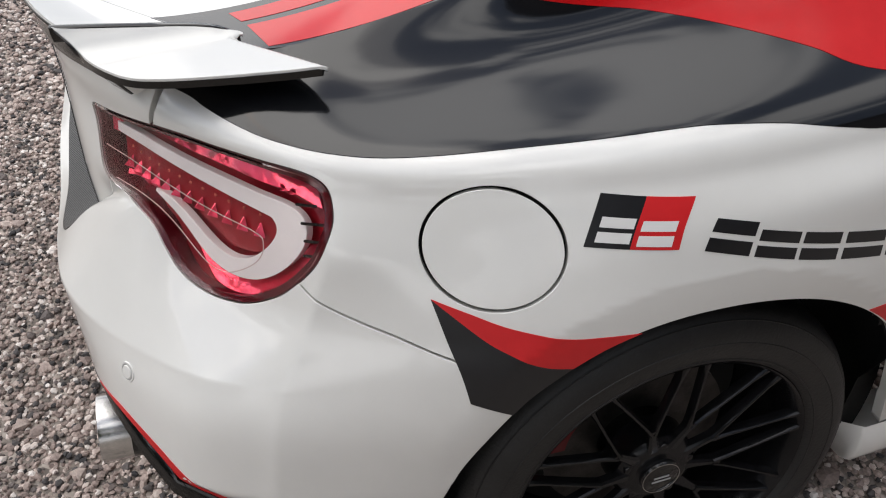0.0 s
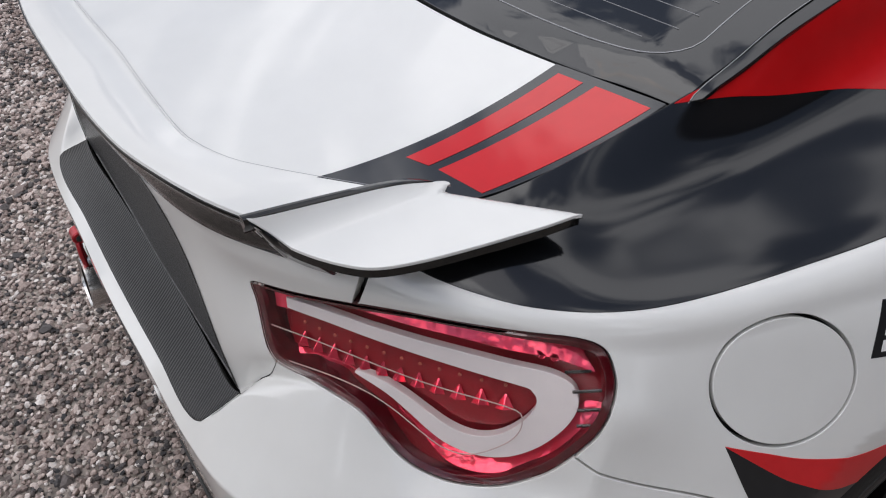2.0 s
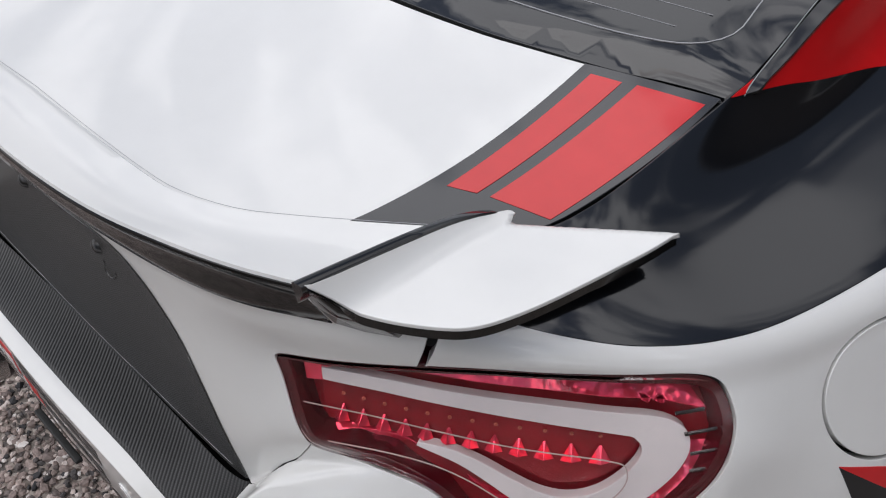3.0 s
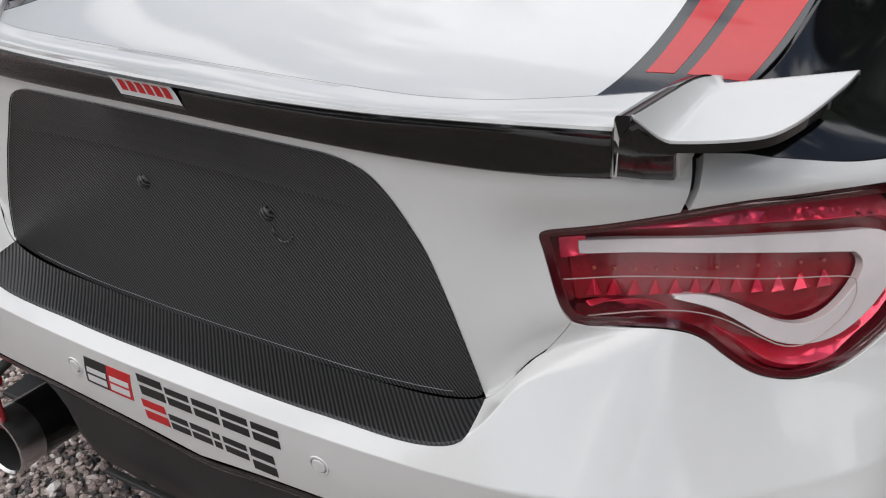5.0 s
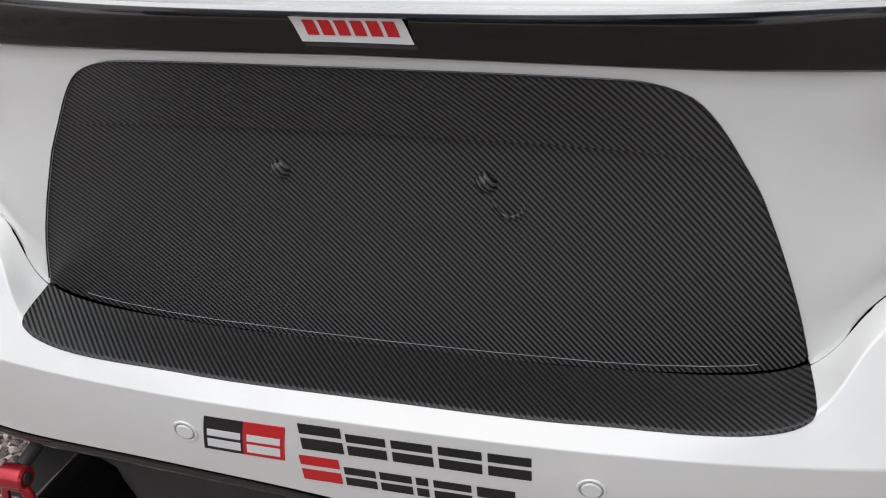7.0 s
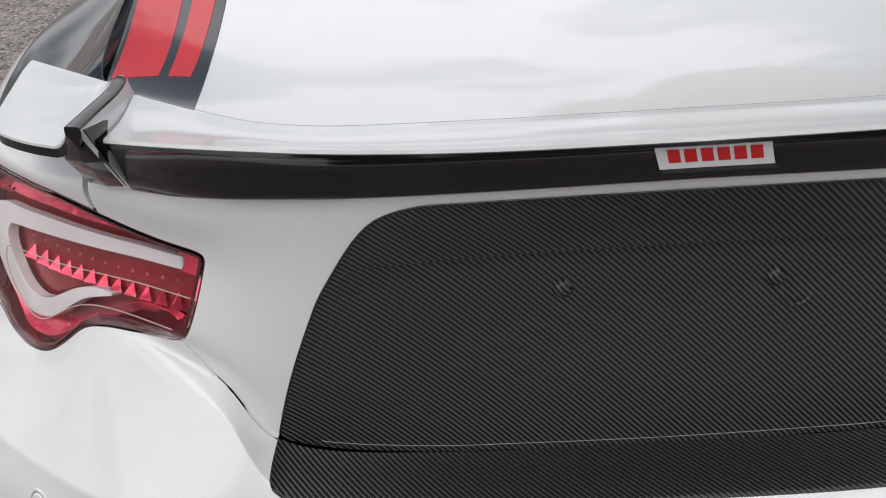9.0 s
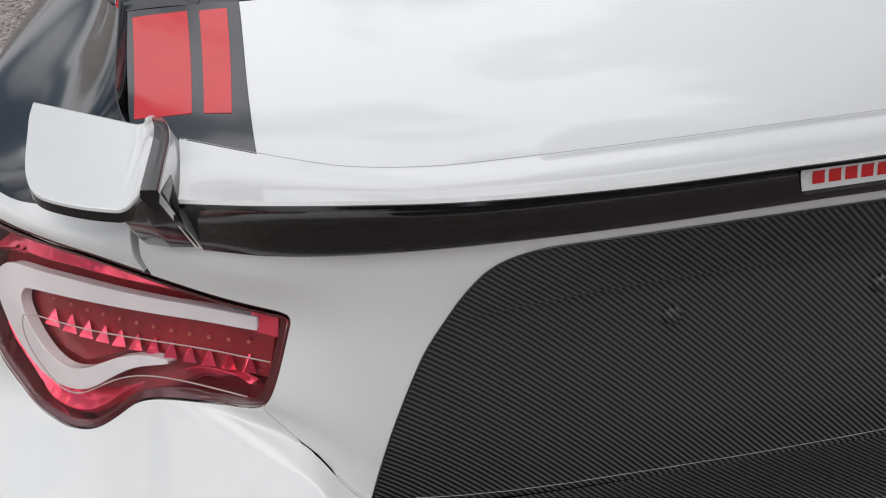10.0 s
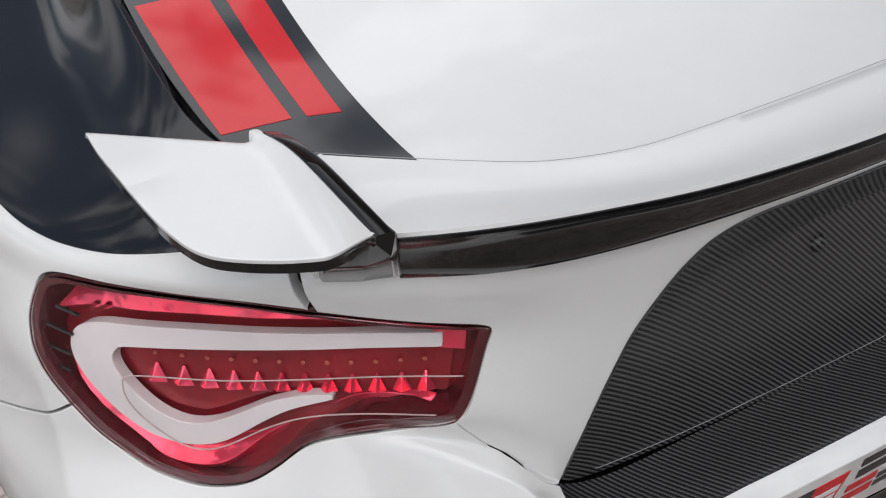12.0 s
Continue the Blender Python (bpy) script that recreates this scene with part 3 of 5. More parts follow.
def pebbles():
    """Loose stones where the camera comes near the ground, thick over one another."""
    rng = np.random.default_rng(4)
    bm = bmesh.new()
    bmesh.ops.create_icosphere(bm, subdivisions=1, radius=1.0)
    base = np.array([v.co[:] for v in bm.verts])
    tri = np.array([[v.index for v in f.verts] for f in bm.faces])
    bm.free()
    fields = ((-1.3, 0.5, -0.45, 0.5, 0.0112), (-1.3, -0.9, 0.5, 1.1, 0.014), (-3.3, -1.3, -0.6, 1.1, 0.0142), (-2.1, -0.85, 1.1, 3.0, 0.0165), (0.55, 1.15, 1.05, 1.7, 0.0125))
    verts, faces, count = [], [], 0
    for x0, x1, y0, y1, pitch in fields:
        for gx in np.arange(x0, x1, pitch):
            for gy in np.arange(y0, y1, pitch):
                size = pitch * rng.uniform(0.36, 0.78) * rng.choice((1.0, 1.35, 2.3), p=(0.895, 0.09, 0.015))
                d = base * (size * rng.uniform(0.75, 1.25), size * rng.uniform(0.75, 1.2), size * rng.uniform(0.55, 0.85))
                d = d * (1 + rng.normal(0, 0.17, (len(base), 1)))
                a, t = rng.uniform(0, 6.283), rng.normal(0, 0.35)
                ca, sa, ct, st = math.cos(a), math.sin(a), math.cos(t), math.sin(t)
                d = d @ np.array([[ca, sa, 0], [-sa, ca, 0], [0, 0, 1]]) @ np.array([[1, 0, 0], [0, ct, st], [0, -st, ct]])
                verts.append(d + (gx + rng.normal(0, 0.3 * pitch), gy + rng.normal(0, 0.3 * pitch), rng.uniform(-0.25, 0.6) * pitch))
                faces.append(tri + count)
                count += len(base)
    verts, faces = np.concatenate(verts), np.concatenate(faces)
    me = bpy.data.meshes.new("gravel")
    me.vertices.add(len(verts))
    me.vertices.foreach_set("co", verts.ravel())
    me.loops.add(faces.size)
    me.loops.foreach_set("vertex_index", faces.ravel())
    me.polygons.add(len(faces))
    me.polygons.foreach_set("loop_start", np.arange(0, faces.size, 3))
    me.polygons.foreach_set("use_smooth", np.zeros(len(faces), bool))
    me.materials.append(pebble_material())
    me.update()
    me.validate()
    return tagged(new("gravel", me), "loose grey, brown and pinkish gravel stones", "gravel", kind="stuff")


pebbles()

# ---- car ----
car = new("car")
tagged(car, "white coupe with black and red vinyl stripes parked on gravel", "car")

# outlines on the right-hand half of the shell
LAMP_TOP = [(3.02, 7.155), (3.46, 7.22), (4.06, 7.40), (4.5, 7.48), (4.93, 7.45), (5.42, 7.47), (5.88, 7.47), (6.13, 7.33), (6.22, 7.05), (6.17, 6.62), (5.98, 6.08), (5.88, 5.55), (5.80, 5.20)]
LAMP_LOW = [(5.80, 5.20), (5.62, 4.68), (5.38, 4.23), (5.10, 4.06), (4.84, 4.0), (4.6, 4.02), (4.40, 4.18), (4.2, 4.46), (3.93, 4.68), (3.55, 5.14), (3.22, 5.75)]
LAMP_IN = [(3.22, 5.75), (3.10, 6.2), (2.95, 6.85), (2.915, 7.02), (2.935, 7.115), (3.02, 7.155)]
LAMP = loop(LAMP_TOP, LAMP_LOW, LAMP_IN)
QUARTER_GAP = [(5.80, 5.20), (6.0, 4.85), (6.33, 4.43), (6.7, 4.03), (7.03, 3.56), (7.5, 2.95)]
LID_FOOT = [(0.0, 5.0), (1.0, 5.0), (1.8, 5.0), (2.17, 4.98), (2.5, 4.98), (2.8, 5.0), (3.0, 5.07), (3.13, 5.42), (3.22, 5.75)]
BELT = [(4.03, 8.66), (4.4, 8.58), (4.66, 8.47), (5.14, 8.31), (5.61, 8.16), (6.08, 8.06), (6.5, 8.05), (7.2, 8.08), (8.3, 8.05), (9.03, 8.02), (9.31, 7.96), (9.58, 7.84), (9.84, 7.6), (10.03, 7.4), (10.6, 7.0), (11.9, 6.6)]


def arch_radius(a):
    """The wheel arch: round behind, drawn out a little towards the front."""
    return 0.337 + 0.042 * max(0.0, math.cos(a)) ** 1.6


ARCH = [on_side(0.834 + arch_radius(a) * math.cos(a), 0.311 + arch_radius(a) * math.sin(a), 9.0 + 1.6 * math.cos(a), 2.5) for a in np.linspace(radians(165), radians(12), 27)]
QUARTER_GAP.append(min(ARCH, key=lambda q: abs(q[0] - 7.72)))
BUMPER_LOW = [(0.0, 1.22), (0.6, 1.36), (1.2, 1.42), (1.7, 1.42), (2.5, 1.36), (3.2, 1.37), (3.9, 1.40), (4.3, 1.34), (4.7, 1.18), (5.1, 0.9), (5.6, 0.6), (6.2, 0.35), (6.8, 0.2)]


def mirror_run(run):
    return [(-u, v) for u, v in run[::-1]]


def panels():
    low_arch = [q for q in ARCH if q[0] <= QUARTER_GAP[-1][0] + 1e-6]
    right = LID_FOOT
    runs = [right, LAMP_LOW[::-1], QUARTER_GAP, low_arch[::-1], [low_arch[0], (6.8, 0.2)], BUMPER_LOW[::-1]]
    full = runs + [mirror_run(r) for r in runs[::-1]]
    patch("bumper", shell, loop(*full), M_WHITE, car, "white painted rear bumper", gap=0.0020, skirt=0.018)
    # boot lid rear face, with the plate recess left open
    hole = [on_face(x, z) for x, z in RECESS]
    hole.append((hole[-1][0] + 0.02, 4.99))
    foot = [hole[-1]] + [q for q in LID_FOOT if q[0] > hole[-1][0] + 0.02]
    face = [foot, LAMP_IN, [(3.02, 7.155), (3.46, 7.22), (3.995, 7.385)], [(3.995, 7.385), (3.975, 8.3), (3.93, 9.3)], [(3.93, 9.3), (3.6, 9.2), (3.25, 8.75), (3.0, 8.48), (2.0, 8.5), (0.0, 8.62)]]
    full = face + [mirror_run(r) for r in face[::-1]] + [mirror_run(hole)[:-1] + [hole[0]], hole]
    patch("boot_lid_rear", shell, loop(*full), M_WHITE, car, "white boot lid rear face round the plate recess", gap=0.0006, skirt=0.018)
    for s in (1, -1):
        quarter = loop([(4.04, 7.39), *LAMP_TOP[3:]], QUARTER_GAP, [q for q in ARCH if q[0] >= QUARTER_GAP[-1][0] - 1e-6], [ARCH[-1], (ARCH[-1][0] + 0.12, 0.1)], [(ARCH[-1][0] + 0.12, 0.1), (11.95, 0.1)], [(11.95, 0.1), (11.95, 9.92)], [(11.95, 9.92), (7.85, 9.92)], [(7.85, 9.92), (7.0, 9.92), (6.0, 9.92), (5.0, 9.92), (4.04, 9.84)], [(4.04, 9.84), (4.04, 7.39)])
        cap = np.array([on_side(0.592 + 0.0775 * math.cos(a), 0.7545 + 0.0650 * math.sin(a), 7.6, 6.0) for a in np.linspace(0, 2 * math.pi, 72, endpoint=False)])
        vinyl = loop(BELT, [(11.9, 6.6), (11.9, 9.97)], [(11.9, 9.97), (7.85, 9.97), (6.0, 9.97), (5.0, 9.97), (4.06, 9.88)], [(4.06, 9.88), (4.03, 8.66)])
        red = loop([(7.92, 9.96), (8.38, 9.70), (8.65, 9.51), (9.11, 9.16), (9.35, 8.92), (9.57, 8.69), (9.83, 8.42), (10.06, 8.15), (10.8, 7.7), (11.88, 7.5)], [(11.88, 7.5), (11.88, 9.96)], [(11.88, 9.96), (7.92, 9.96)])
        side = (lambda p: p) if s > 0 else flip
        patch("quarter_panel", shell, side(quarter), M_WHITE, car, "white rear quarter panel", gap=0.0026, skirt=0.018, holes=[side(cap)])
        patch("fuel_door", shell, side(cap), M_WHITE, car, "round white fuel door", gap=0.0032, skirt=0.010, grid=(0.06, 0.12))
        patch("shoulder_vinyl", shell, side(vinyl), M_BLACK, car, "gloss black vinyl over the shoulder and pillar", off=0.0007, skirt=0.013, grid=(0.07, 0.1))
        patch("pillar_vinyl", shell, side(red), M_RED_SHADED, car, "red vinyl along the roof pillar", off=0.0014, skirt=0.0015, grid=(0.07, 0.1))
        # dart of red and black ahead of the bumper joint
        arch_u, arch_v = zip(*ARCH)

        def by_arch(u):
            return (u, np.interp(u, arch_u, arch_v) + 0.015)

        arch_run = [by_arch(8.62), by_arch(8.34), by_arch(8.10)]
        dart = loop([(7.00, 5.08), (7.30, 4.68), (7.63, 4.24), (8.08, 3.85), (8.35, 3.73), by_arch(8.62)], arch_run, [by_arch(8.10), (7.86, 3.28), (7.58, 3.64), (7.36, 4.06), (7.00, 5.08)])
        dark = loop([(7.00, 5.08), (7.36, 4.06), (7.58, 3.64), (7.86, 3.28), by_arch(8.10)], [by_arch(8.10), by_arch(7.80), by_arch(7.52)], [by_arch(7.52), (7.13, 2.60)], [(7.13, 2.60), (7.00, 5.08)])
        patch("red_dart", shell, side(dart), M_DECALR, car, "red dart sticker behind the wheel arch", off=0.0008, skirt=0.0008)
        patch("black_dart", shell, side(dark), M_DECALB, car, "black dart sticker behind the wheel arch", off=0.0006, skirt=0.0006)
        rim = [(u + 0.02, v) for u, v in ARCH if 10.0 <= u <= 10.5]
        fore = loop(rim, [rim[-1], (10.9, rim[-1][1])], [(10.9, rim[-1][1]), (10.9, rim[0][1] + 0.2)], [(10.9, rim[0][1] + 0.2), (10.4, rim[0][1] + 0.14), rim[0]])
        patch("red_dart", shell, side(fore), M_DECALR, car, "red dart sticker ahead of the wheel arch", off=0.0008, skirt=0.0008)
        strip = loop([(3.6, 1.40), (3.9, 1.41), (4.3, 1.35), (4.7, 1.19), (5.1, 0.91), (5.6, 0.61), (6.2, 0.36), (6.75, 0.23)], [(6.75, 0.23), (6.75, 0.40)], [(6.75, 0.40), (6.2, 0.53), (5.6, 0.76), (5.1, 1.04), (4.66, 1.32), (4.2, 1.46), (3.9, 1.455), (3.6, 1.40)])
        patch("red_edge_strip", shell, side(strip), M_DECALR, car, "red strip along the bumper's lower edge", off=0.0008, skirt=0.0008)
        # parking sensors
        for u, v in ((1.03, 2.12), (4.25, 2.30)):
            p, du, dv, n = (q[0] for q in frames(shell, np.array([[u * s, v]])))
            m = Matrix.Translation(p) @ Vector(n).to_track_quat("Z", "Y").to_matrix().to_4x4()
            sensor = lathe("parking_sensor", [(0.0001, 0.0022), (0.0085, 0.0022), (0.0095, 0.0012), (0.0098, -0.001), (0.0112, -0.001), (0.0115, 0.0012), (0.0135, 0.0013), (0.0142, -0.0005)], M_WHITE, car, "white round parking sensor", m, 40)
            lathe("sensor_ring", [(0.0099, 0.0004), (0.0102, 0.0009), (0.0107, 0.0009), (0.0110, 0.0004)], M_LINE, sensor, "thin grey ring", m, 40)


# half of the plate recess outline, from the middle of the top, and a way onto the rear face
RECESS = [(0.0, 0.893), (0.12, 0.8925), (0.2, 0.890), (0.232, 0.886), (0.262, 0.874), (0.284, 0.851), (0.306, 0.817), (0.322, 0.79), (0.335, 0.761), (0.348, 0.73), (0.360, 0.698), (0.371, 0.665), (0.380, 0.634)]
RECESS = [tuple(q) for q in spline(RECESS, 0.015)]


def on_face(x, z):
    u, v = min(2.0, x / 0.19), 6.5
    for _ in range(30):
        p, du, dv, _ = frames(shell, np.array([[u, v]]))
        a = np.array([[du[0, 0], dv[0, 0]], [du[0, 2], dv[0, 2]]])
        d = np.linalg.solve(a, [x - p[0, 0], z - p[0, 2]])
        u, v = np.clip(u + np.clip(d[0], -0.3, 0.3), 0, 4), np.clip(v + np.clip(d[1], -0.3, 0.3), 5.02, 9.5)
    return u, v


panels()


def inner_shell():
    """Near-black sheet behind the panel joints, standing in for the shade in them."""
    us, vs = np.linspace(-11.9, 11.9, 341), np.linspace(1.6, 9.9, 112)
    gu, gv = np.meshgrid(us, vs, indexing="ij")
    uv = np.stack([gu.ravel(), gv.ravel()], 1)
    p, _, _, n = frames(shell, uv)
    p = p - n * np.where((np.abs(uv[:, 0]) < 2.5) & (uv[:, 1] > 4.9), 0.065, np.where((np.abs(uv[:, 0]) > 2.9) & (np.abs(uv[:, 0]) < 6.3) & (uv[:, 1] < 7.6) & (uv[:, 1] > 3.9), 0.05, 0.016))[:, None]
    k = len(vs)
    def solid(i, j):
        y, z = p[i * k + j][1], p[i * k + j][2]
        return math.hypot(y - 0.834, z - 0.311) > 0.36
    faces = [(i * k + j, (i + 1) * k + j, (i + 1) * k + j + 1, i * k + j + 1) for i in range(len(us) - 1) for j in range(k - 1) if solid(i, j) and solid(i + 1, j + 1)]
    part("inner_shell", p, faces, M_GAP, car, "near-black sheet coloured as the shade behind the panel gaps")


inner_shell()

# plain bulkhead that closes the body towards the front
edge = [tuple(q) for q in shell(np.full(21, 11.85), np.linspace(0.1, 9.8, 21))]
top_run = [(x, edge[-1][1], edge[-1][2] + 0.16 * (1 - (x / 0.58) ** 2)) for x in np.linspace(0.5, -0.5, 11)]
ring = edge + top_run + [(-x, y, z) for x, y, z in edge[::-1]]
part("bulkhead", ring, [tuple(range(len(ring)))], M_TRIM, car, "plain dark bulkhead inside the body", smooth=False)

# sills ahead of the rear wheels
for s in (1, -1):
    profile = [(0.8365, 0.243), (0.8400, 0.225), (0.8410, 0.200), (0.8380, 0.175), (0.8300, 0.155), (0.8150, 0.146), (0.7000, 0.140)]
    ys = [1.214, 1.220, 1.40, 1.70, 1.95]
    pts = [((x - 0.012 * (y - 1.15) - (0.004 if k == 0 else 0.0)) * s, y, z) for k, y in enumerate(ys) for x, z in profile]
    n = len(profile)
    part("sill", pts, [(k * n + j, (k + 1) * n + j, (k + 1) * n + j + 1, k * n + j + 1) for k in range(len(ys) - 1) for j in range(n - 1)] + [tuple(range(n))], M_WHITE, car, "white painted sill ahead of the wheel")


# ---- plate recess ----
def recess_edge(z):
    zs = [q[1] for q in RECESS][::-1]
    xs = [q[0] for q in RECESS][::-1]
    return np.interp(z, zs, xs)


RECESS_RIM = sorted(([tuple(shell(*[np.array([c]) for c in on_face(x, z)])[0]) for x, z in RECESS]), key=lambda q: q[2])


def recess_foot(x):
    """Height of the recess panel's lower edge, which rises towards the ends of the ledge."""
    return np.interp(np.abs(x), [0.0, 0.1, 0.2, 0.25, 0.3, 0.335, 0.36, 0.375, 0.384], [0.5860, 0.5865, 0.5885, 0.5920, 0.5985, 0.6055, 0.6135, 0.6200, 0.6285])


def recess_sheet(xn, z):
    """Carbon sheet in the recess: xn across from -1 to 1; an almost upright panel, a fold, and a hood that comes out to the rim."""
    xn, z = np.broadcast_arrays(np.asarray(xn, float), np.asarray(z, float))
    xe = np.maximum(recess_edge(z) - 0.001, 0.02)
    x = xn * xe
    edge = np.interp(z, [q[2] for q in RECESS_RIM], [q[1] for q in RECESS_RIM])
    rim = 0.121 + 0.142 * x * x + (edge - 0.121 - 0.142 * xe * xe) * np.abs(xn) ** 3
    depth = np.interp(z, [0.586, 0.62, 0.70, 0.776, 0.818, 0.8181, 0.840, 0.860, 0.880, 0.893], [0.0325, 0.0365, 0.0435, 0.0465, 0.0455, 0.0380, 0.0300, 0.0205, 0.0100, 0.002]) * (1 - np.minimum(np.abs(xn), 1.0) ** 2.6)
    return np.stack([x, rim + depth + 0.0005, z], -1)


def carbon_panels():
    xs, qs = np.linspace(-1, 1, 97), np.linspace(0, 1, 33)
    for name, label in (("recess_panel", "carbon weave panel where a plate would hang"), ("recess_hood", "carbon weave hood over the plate recess")):
        gx, gq = np.meshgrid(xs, qs, indexing="ij")
        gx, gq = gx.ravel(), gq.ravel()
        foot = recess_foot(gx * 0.384)
        gz = foot + (0.8180 - foot) * gq if name == "recess_panel" else 0.8182 + 0.0733 * gq
        pts = recess_sheet(gx, gz)
        k = len(qs)
        faces = [(i * k + j, (i + 1) * k + j, (i + 1) * k + j + 1, i * k + j + 1) for i in range(len(xs) - 1) for j in range(k - 1)]
        part(name, pts, faces, M_CARBON, car, label)
    # bright bead round the recess
    rim = [shell(*[np.array([c]) for c in on_face(x, z)])[0] for x, z in RECESS]
    pts = [(-x, y - 0.001, z) for x, y, z in rim[::-1]] + [(x, y - 0.001, z) for x, y, z in rim[1:]]
    tube("recess_trim", pts, 0.0008, M_SATIN, car, "thin black edging round the recess", 6)
    bead = [recess_sheet(x, recess_foot(x * 0.384) + 0.0075) + (0, -0.0004, 0) for x in np.linspace(-0.90, 0.90, 60)]
    tube("seam_bead", bead, 0.00035, M_LINE, car, "thin pale film edge along the recess foot", 6)
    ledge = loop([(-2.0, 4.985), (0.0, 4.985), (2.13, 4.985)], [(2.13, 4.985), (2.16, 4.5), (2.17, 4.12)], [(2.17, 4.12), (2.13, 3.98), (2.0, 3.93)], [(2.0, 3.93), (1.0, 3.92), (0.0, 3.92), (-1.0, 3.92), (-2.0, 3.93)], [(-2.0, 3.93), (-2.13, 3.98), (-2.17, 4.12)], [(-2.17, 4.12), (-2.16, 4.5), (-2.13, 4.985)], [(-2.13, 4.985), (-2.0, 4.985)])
    patch("ledge_panel", shell, ledge, M_CARBONF_SHADED, car, "carbon weave film on the bumper ledge, coloured darker for shade", off=0.0012, skirt=0.0012, grid=(0.05, 0.06))
    for x in (-0.100, 0.096):
        p = recess_sheet(x / recess_edge(0.774), 0.774)
        m = Matrix.Translation(p) @ Vector((0, -1, 0.25)).to_track_quat("Z", "Y").to_matrix().to_4x4()
        lathe("plate_bolt", [(0.0001, 0.0068), (0.005, 0.0062), (0.0078, 0.0042), (0.0092, 0.0012), (0.0112, -0.002)], M_CARBON, car, "wrapped domed bolt head", m, 24)
    p = recess_sheet(0.117 / recess_edge(0.756), 0.756)
    m = Matrix.Translation(p) @ Vector((0, -1, 0.25)).to_track_quat("Z", "Y").to_matrix().to_4x4()
    lathe("bolt_mark", [(0.0125, 0.0000), (0.0135, 0.0007), (0.0150, 0.0007), (0.0162, -0.0003)], M_CARBON, car, "raised ring under the carbon film", m, 28)


carbon_panels()


# ---- boot lid top, stripes ----
LID_FRONT = [(0.0, 0.528), (0.2, 0.536), (0.316, 0.549), (0.392, 0.566), (0.46, 0.586), (0.52, 0.608), (0.581, 0.632)]
LID_SIDE = [(0.581, 0.632), (0.5765, 0.55), (0.5685, 0.47), (0.5590, 0.405), (0.538, 0.345)]
LID_REAR = [(0.538, 0.345), (0.50, 0.312), (0.448, 0.270), (0.40, 0.229), (0.36, 0.200), (0.305, 0.180), (0.2, 0.175), (0.0, 0.179)]


def both(*runs):
    """A closed outline from the right half, that begins and ends on the middle line."""
    return loop(*runs, *[[(-x, y) for x, y in r[::-1]] for r in runs[::-1]], step=0.02)


patch("boot_lid_top", deck, both(LID_REAR[::-1], LID_SIDE[::-1], LID_FRONT[::-1]), M_WHITE, car, "white boot lid top", gap=0.0012, skirt=0.014, grid=(0.012, 0.012))
for s in (1, -1):
    def side_of(run):
        return [(x * s, y) for x, y in run]

    band = loop(side_of([(0.434, 0.262), (0.438, 0.295), (0.446, 0.42), (0.4515, 0.5825)]), side_of([(0.4515, 0.5825), (0.52, 0.6072), (0.5802, 0.6312)]), side_of([(0.5802, 0.6312), (0.5758, 0.55), (0.5678, 0.47), (0.5583, 0.405), (0.5373, 0.345)]), side_of([(0.5373, 0.345), (0.50, 0.314), (0.45, 0.274), (0.434, 0.262)]), step=0.02)
    patch("black_band", deck, band, M_SATIN, car, "satin black band along the boot lid edge", off=0.0008, skirt=0.013, grid=(0.012, 0.012))
    thin = loop(side_of([(0.460, 0.3745), (0.4865, 0.3865)]), side_of([(0.4865, 0.3865), (0.4910, 0.49), (0.4955, 0.586)]), side_of([(0.4955, 0.586), (0.4645, 0.5755)]), side_of([(0.4645, 0.5755), (0.462, 0.48), (0.460, 0.3745)]), step=0.02)
    wide = loop(side_of([(0.4985, 0.3915), (0.5555, 0.4085)]), side_of([(0.5555, 0.4085), (0.5645, 0.51), (0.5735, 0.616)]), side_of([(0.5735, 0.616), (0.5095, 0.5925)]), side_of([(0.5095, 0.5925), (0.5035, 0.49), (0.4985, 0.3915)]), step=0.02)
    patch("narrow_stripe", deck, thin, M_RED, car, "narrow red stripe on the black band", off=0.0014, skirt=0.0007, grid=(0.012, 0.012))
    patch("wide_stripe", deck, wide, M_RED, car, "wide red stripe on the black band", off=0.0014, skirt=0.0007, grid=(0.012, 0.012))

# dark tray under the joints round the boot lid and the window
xs, ys = np.linspace(-1, 1, 61), np.linspace(0.30, 1.0, 53)
gx, gy = np.meshgrid(xs, ys, indexing="ij")
gx = gx * np.interp(gy, [0.30, 0.42, 0.55, 0.66], [0.48, 0.575, 0.59, 0.602])
tray = np.stack([gx, gy, np.minimum(deck_z(gx, np.minimum(gy, 0.64)), roof(gx, np.maximum(gy, 0.5))[..., 2]) - 0.012 - 0.02 * np.clip((np.abs(gx) - 0.57) / 0.03, 0, 1)], -1).reshape(-1, 3)
part("joint_tray", tray, [(i * 53 + j, (i + 1) * 53 + j, (i + 1) * 53 + j + 1, i * 53 + j + 1) for i in range(60) for j in range(52)], M_GAP, car, "black tray under the lid joints")

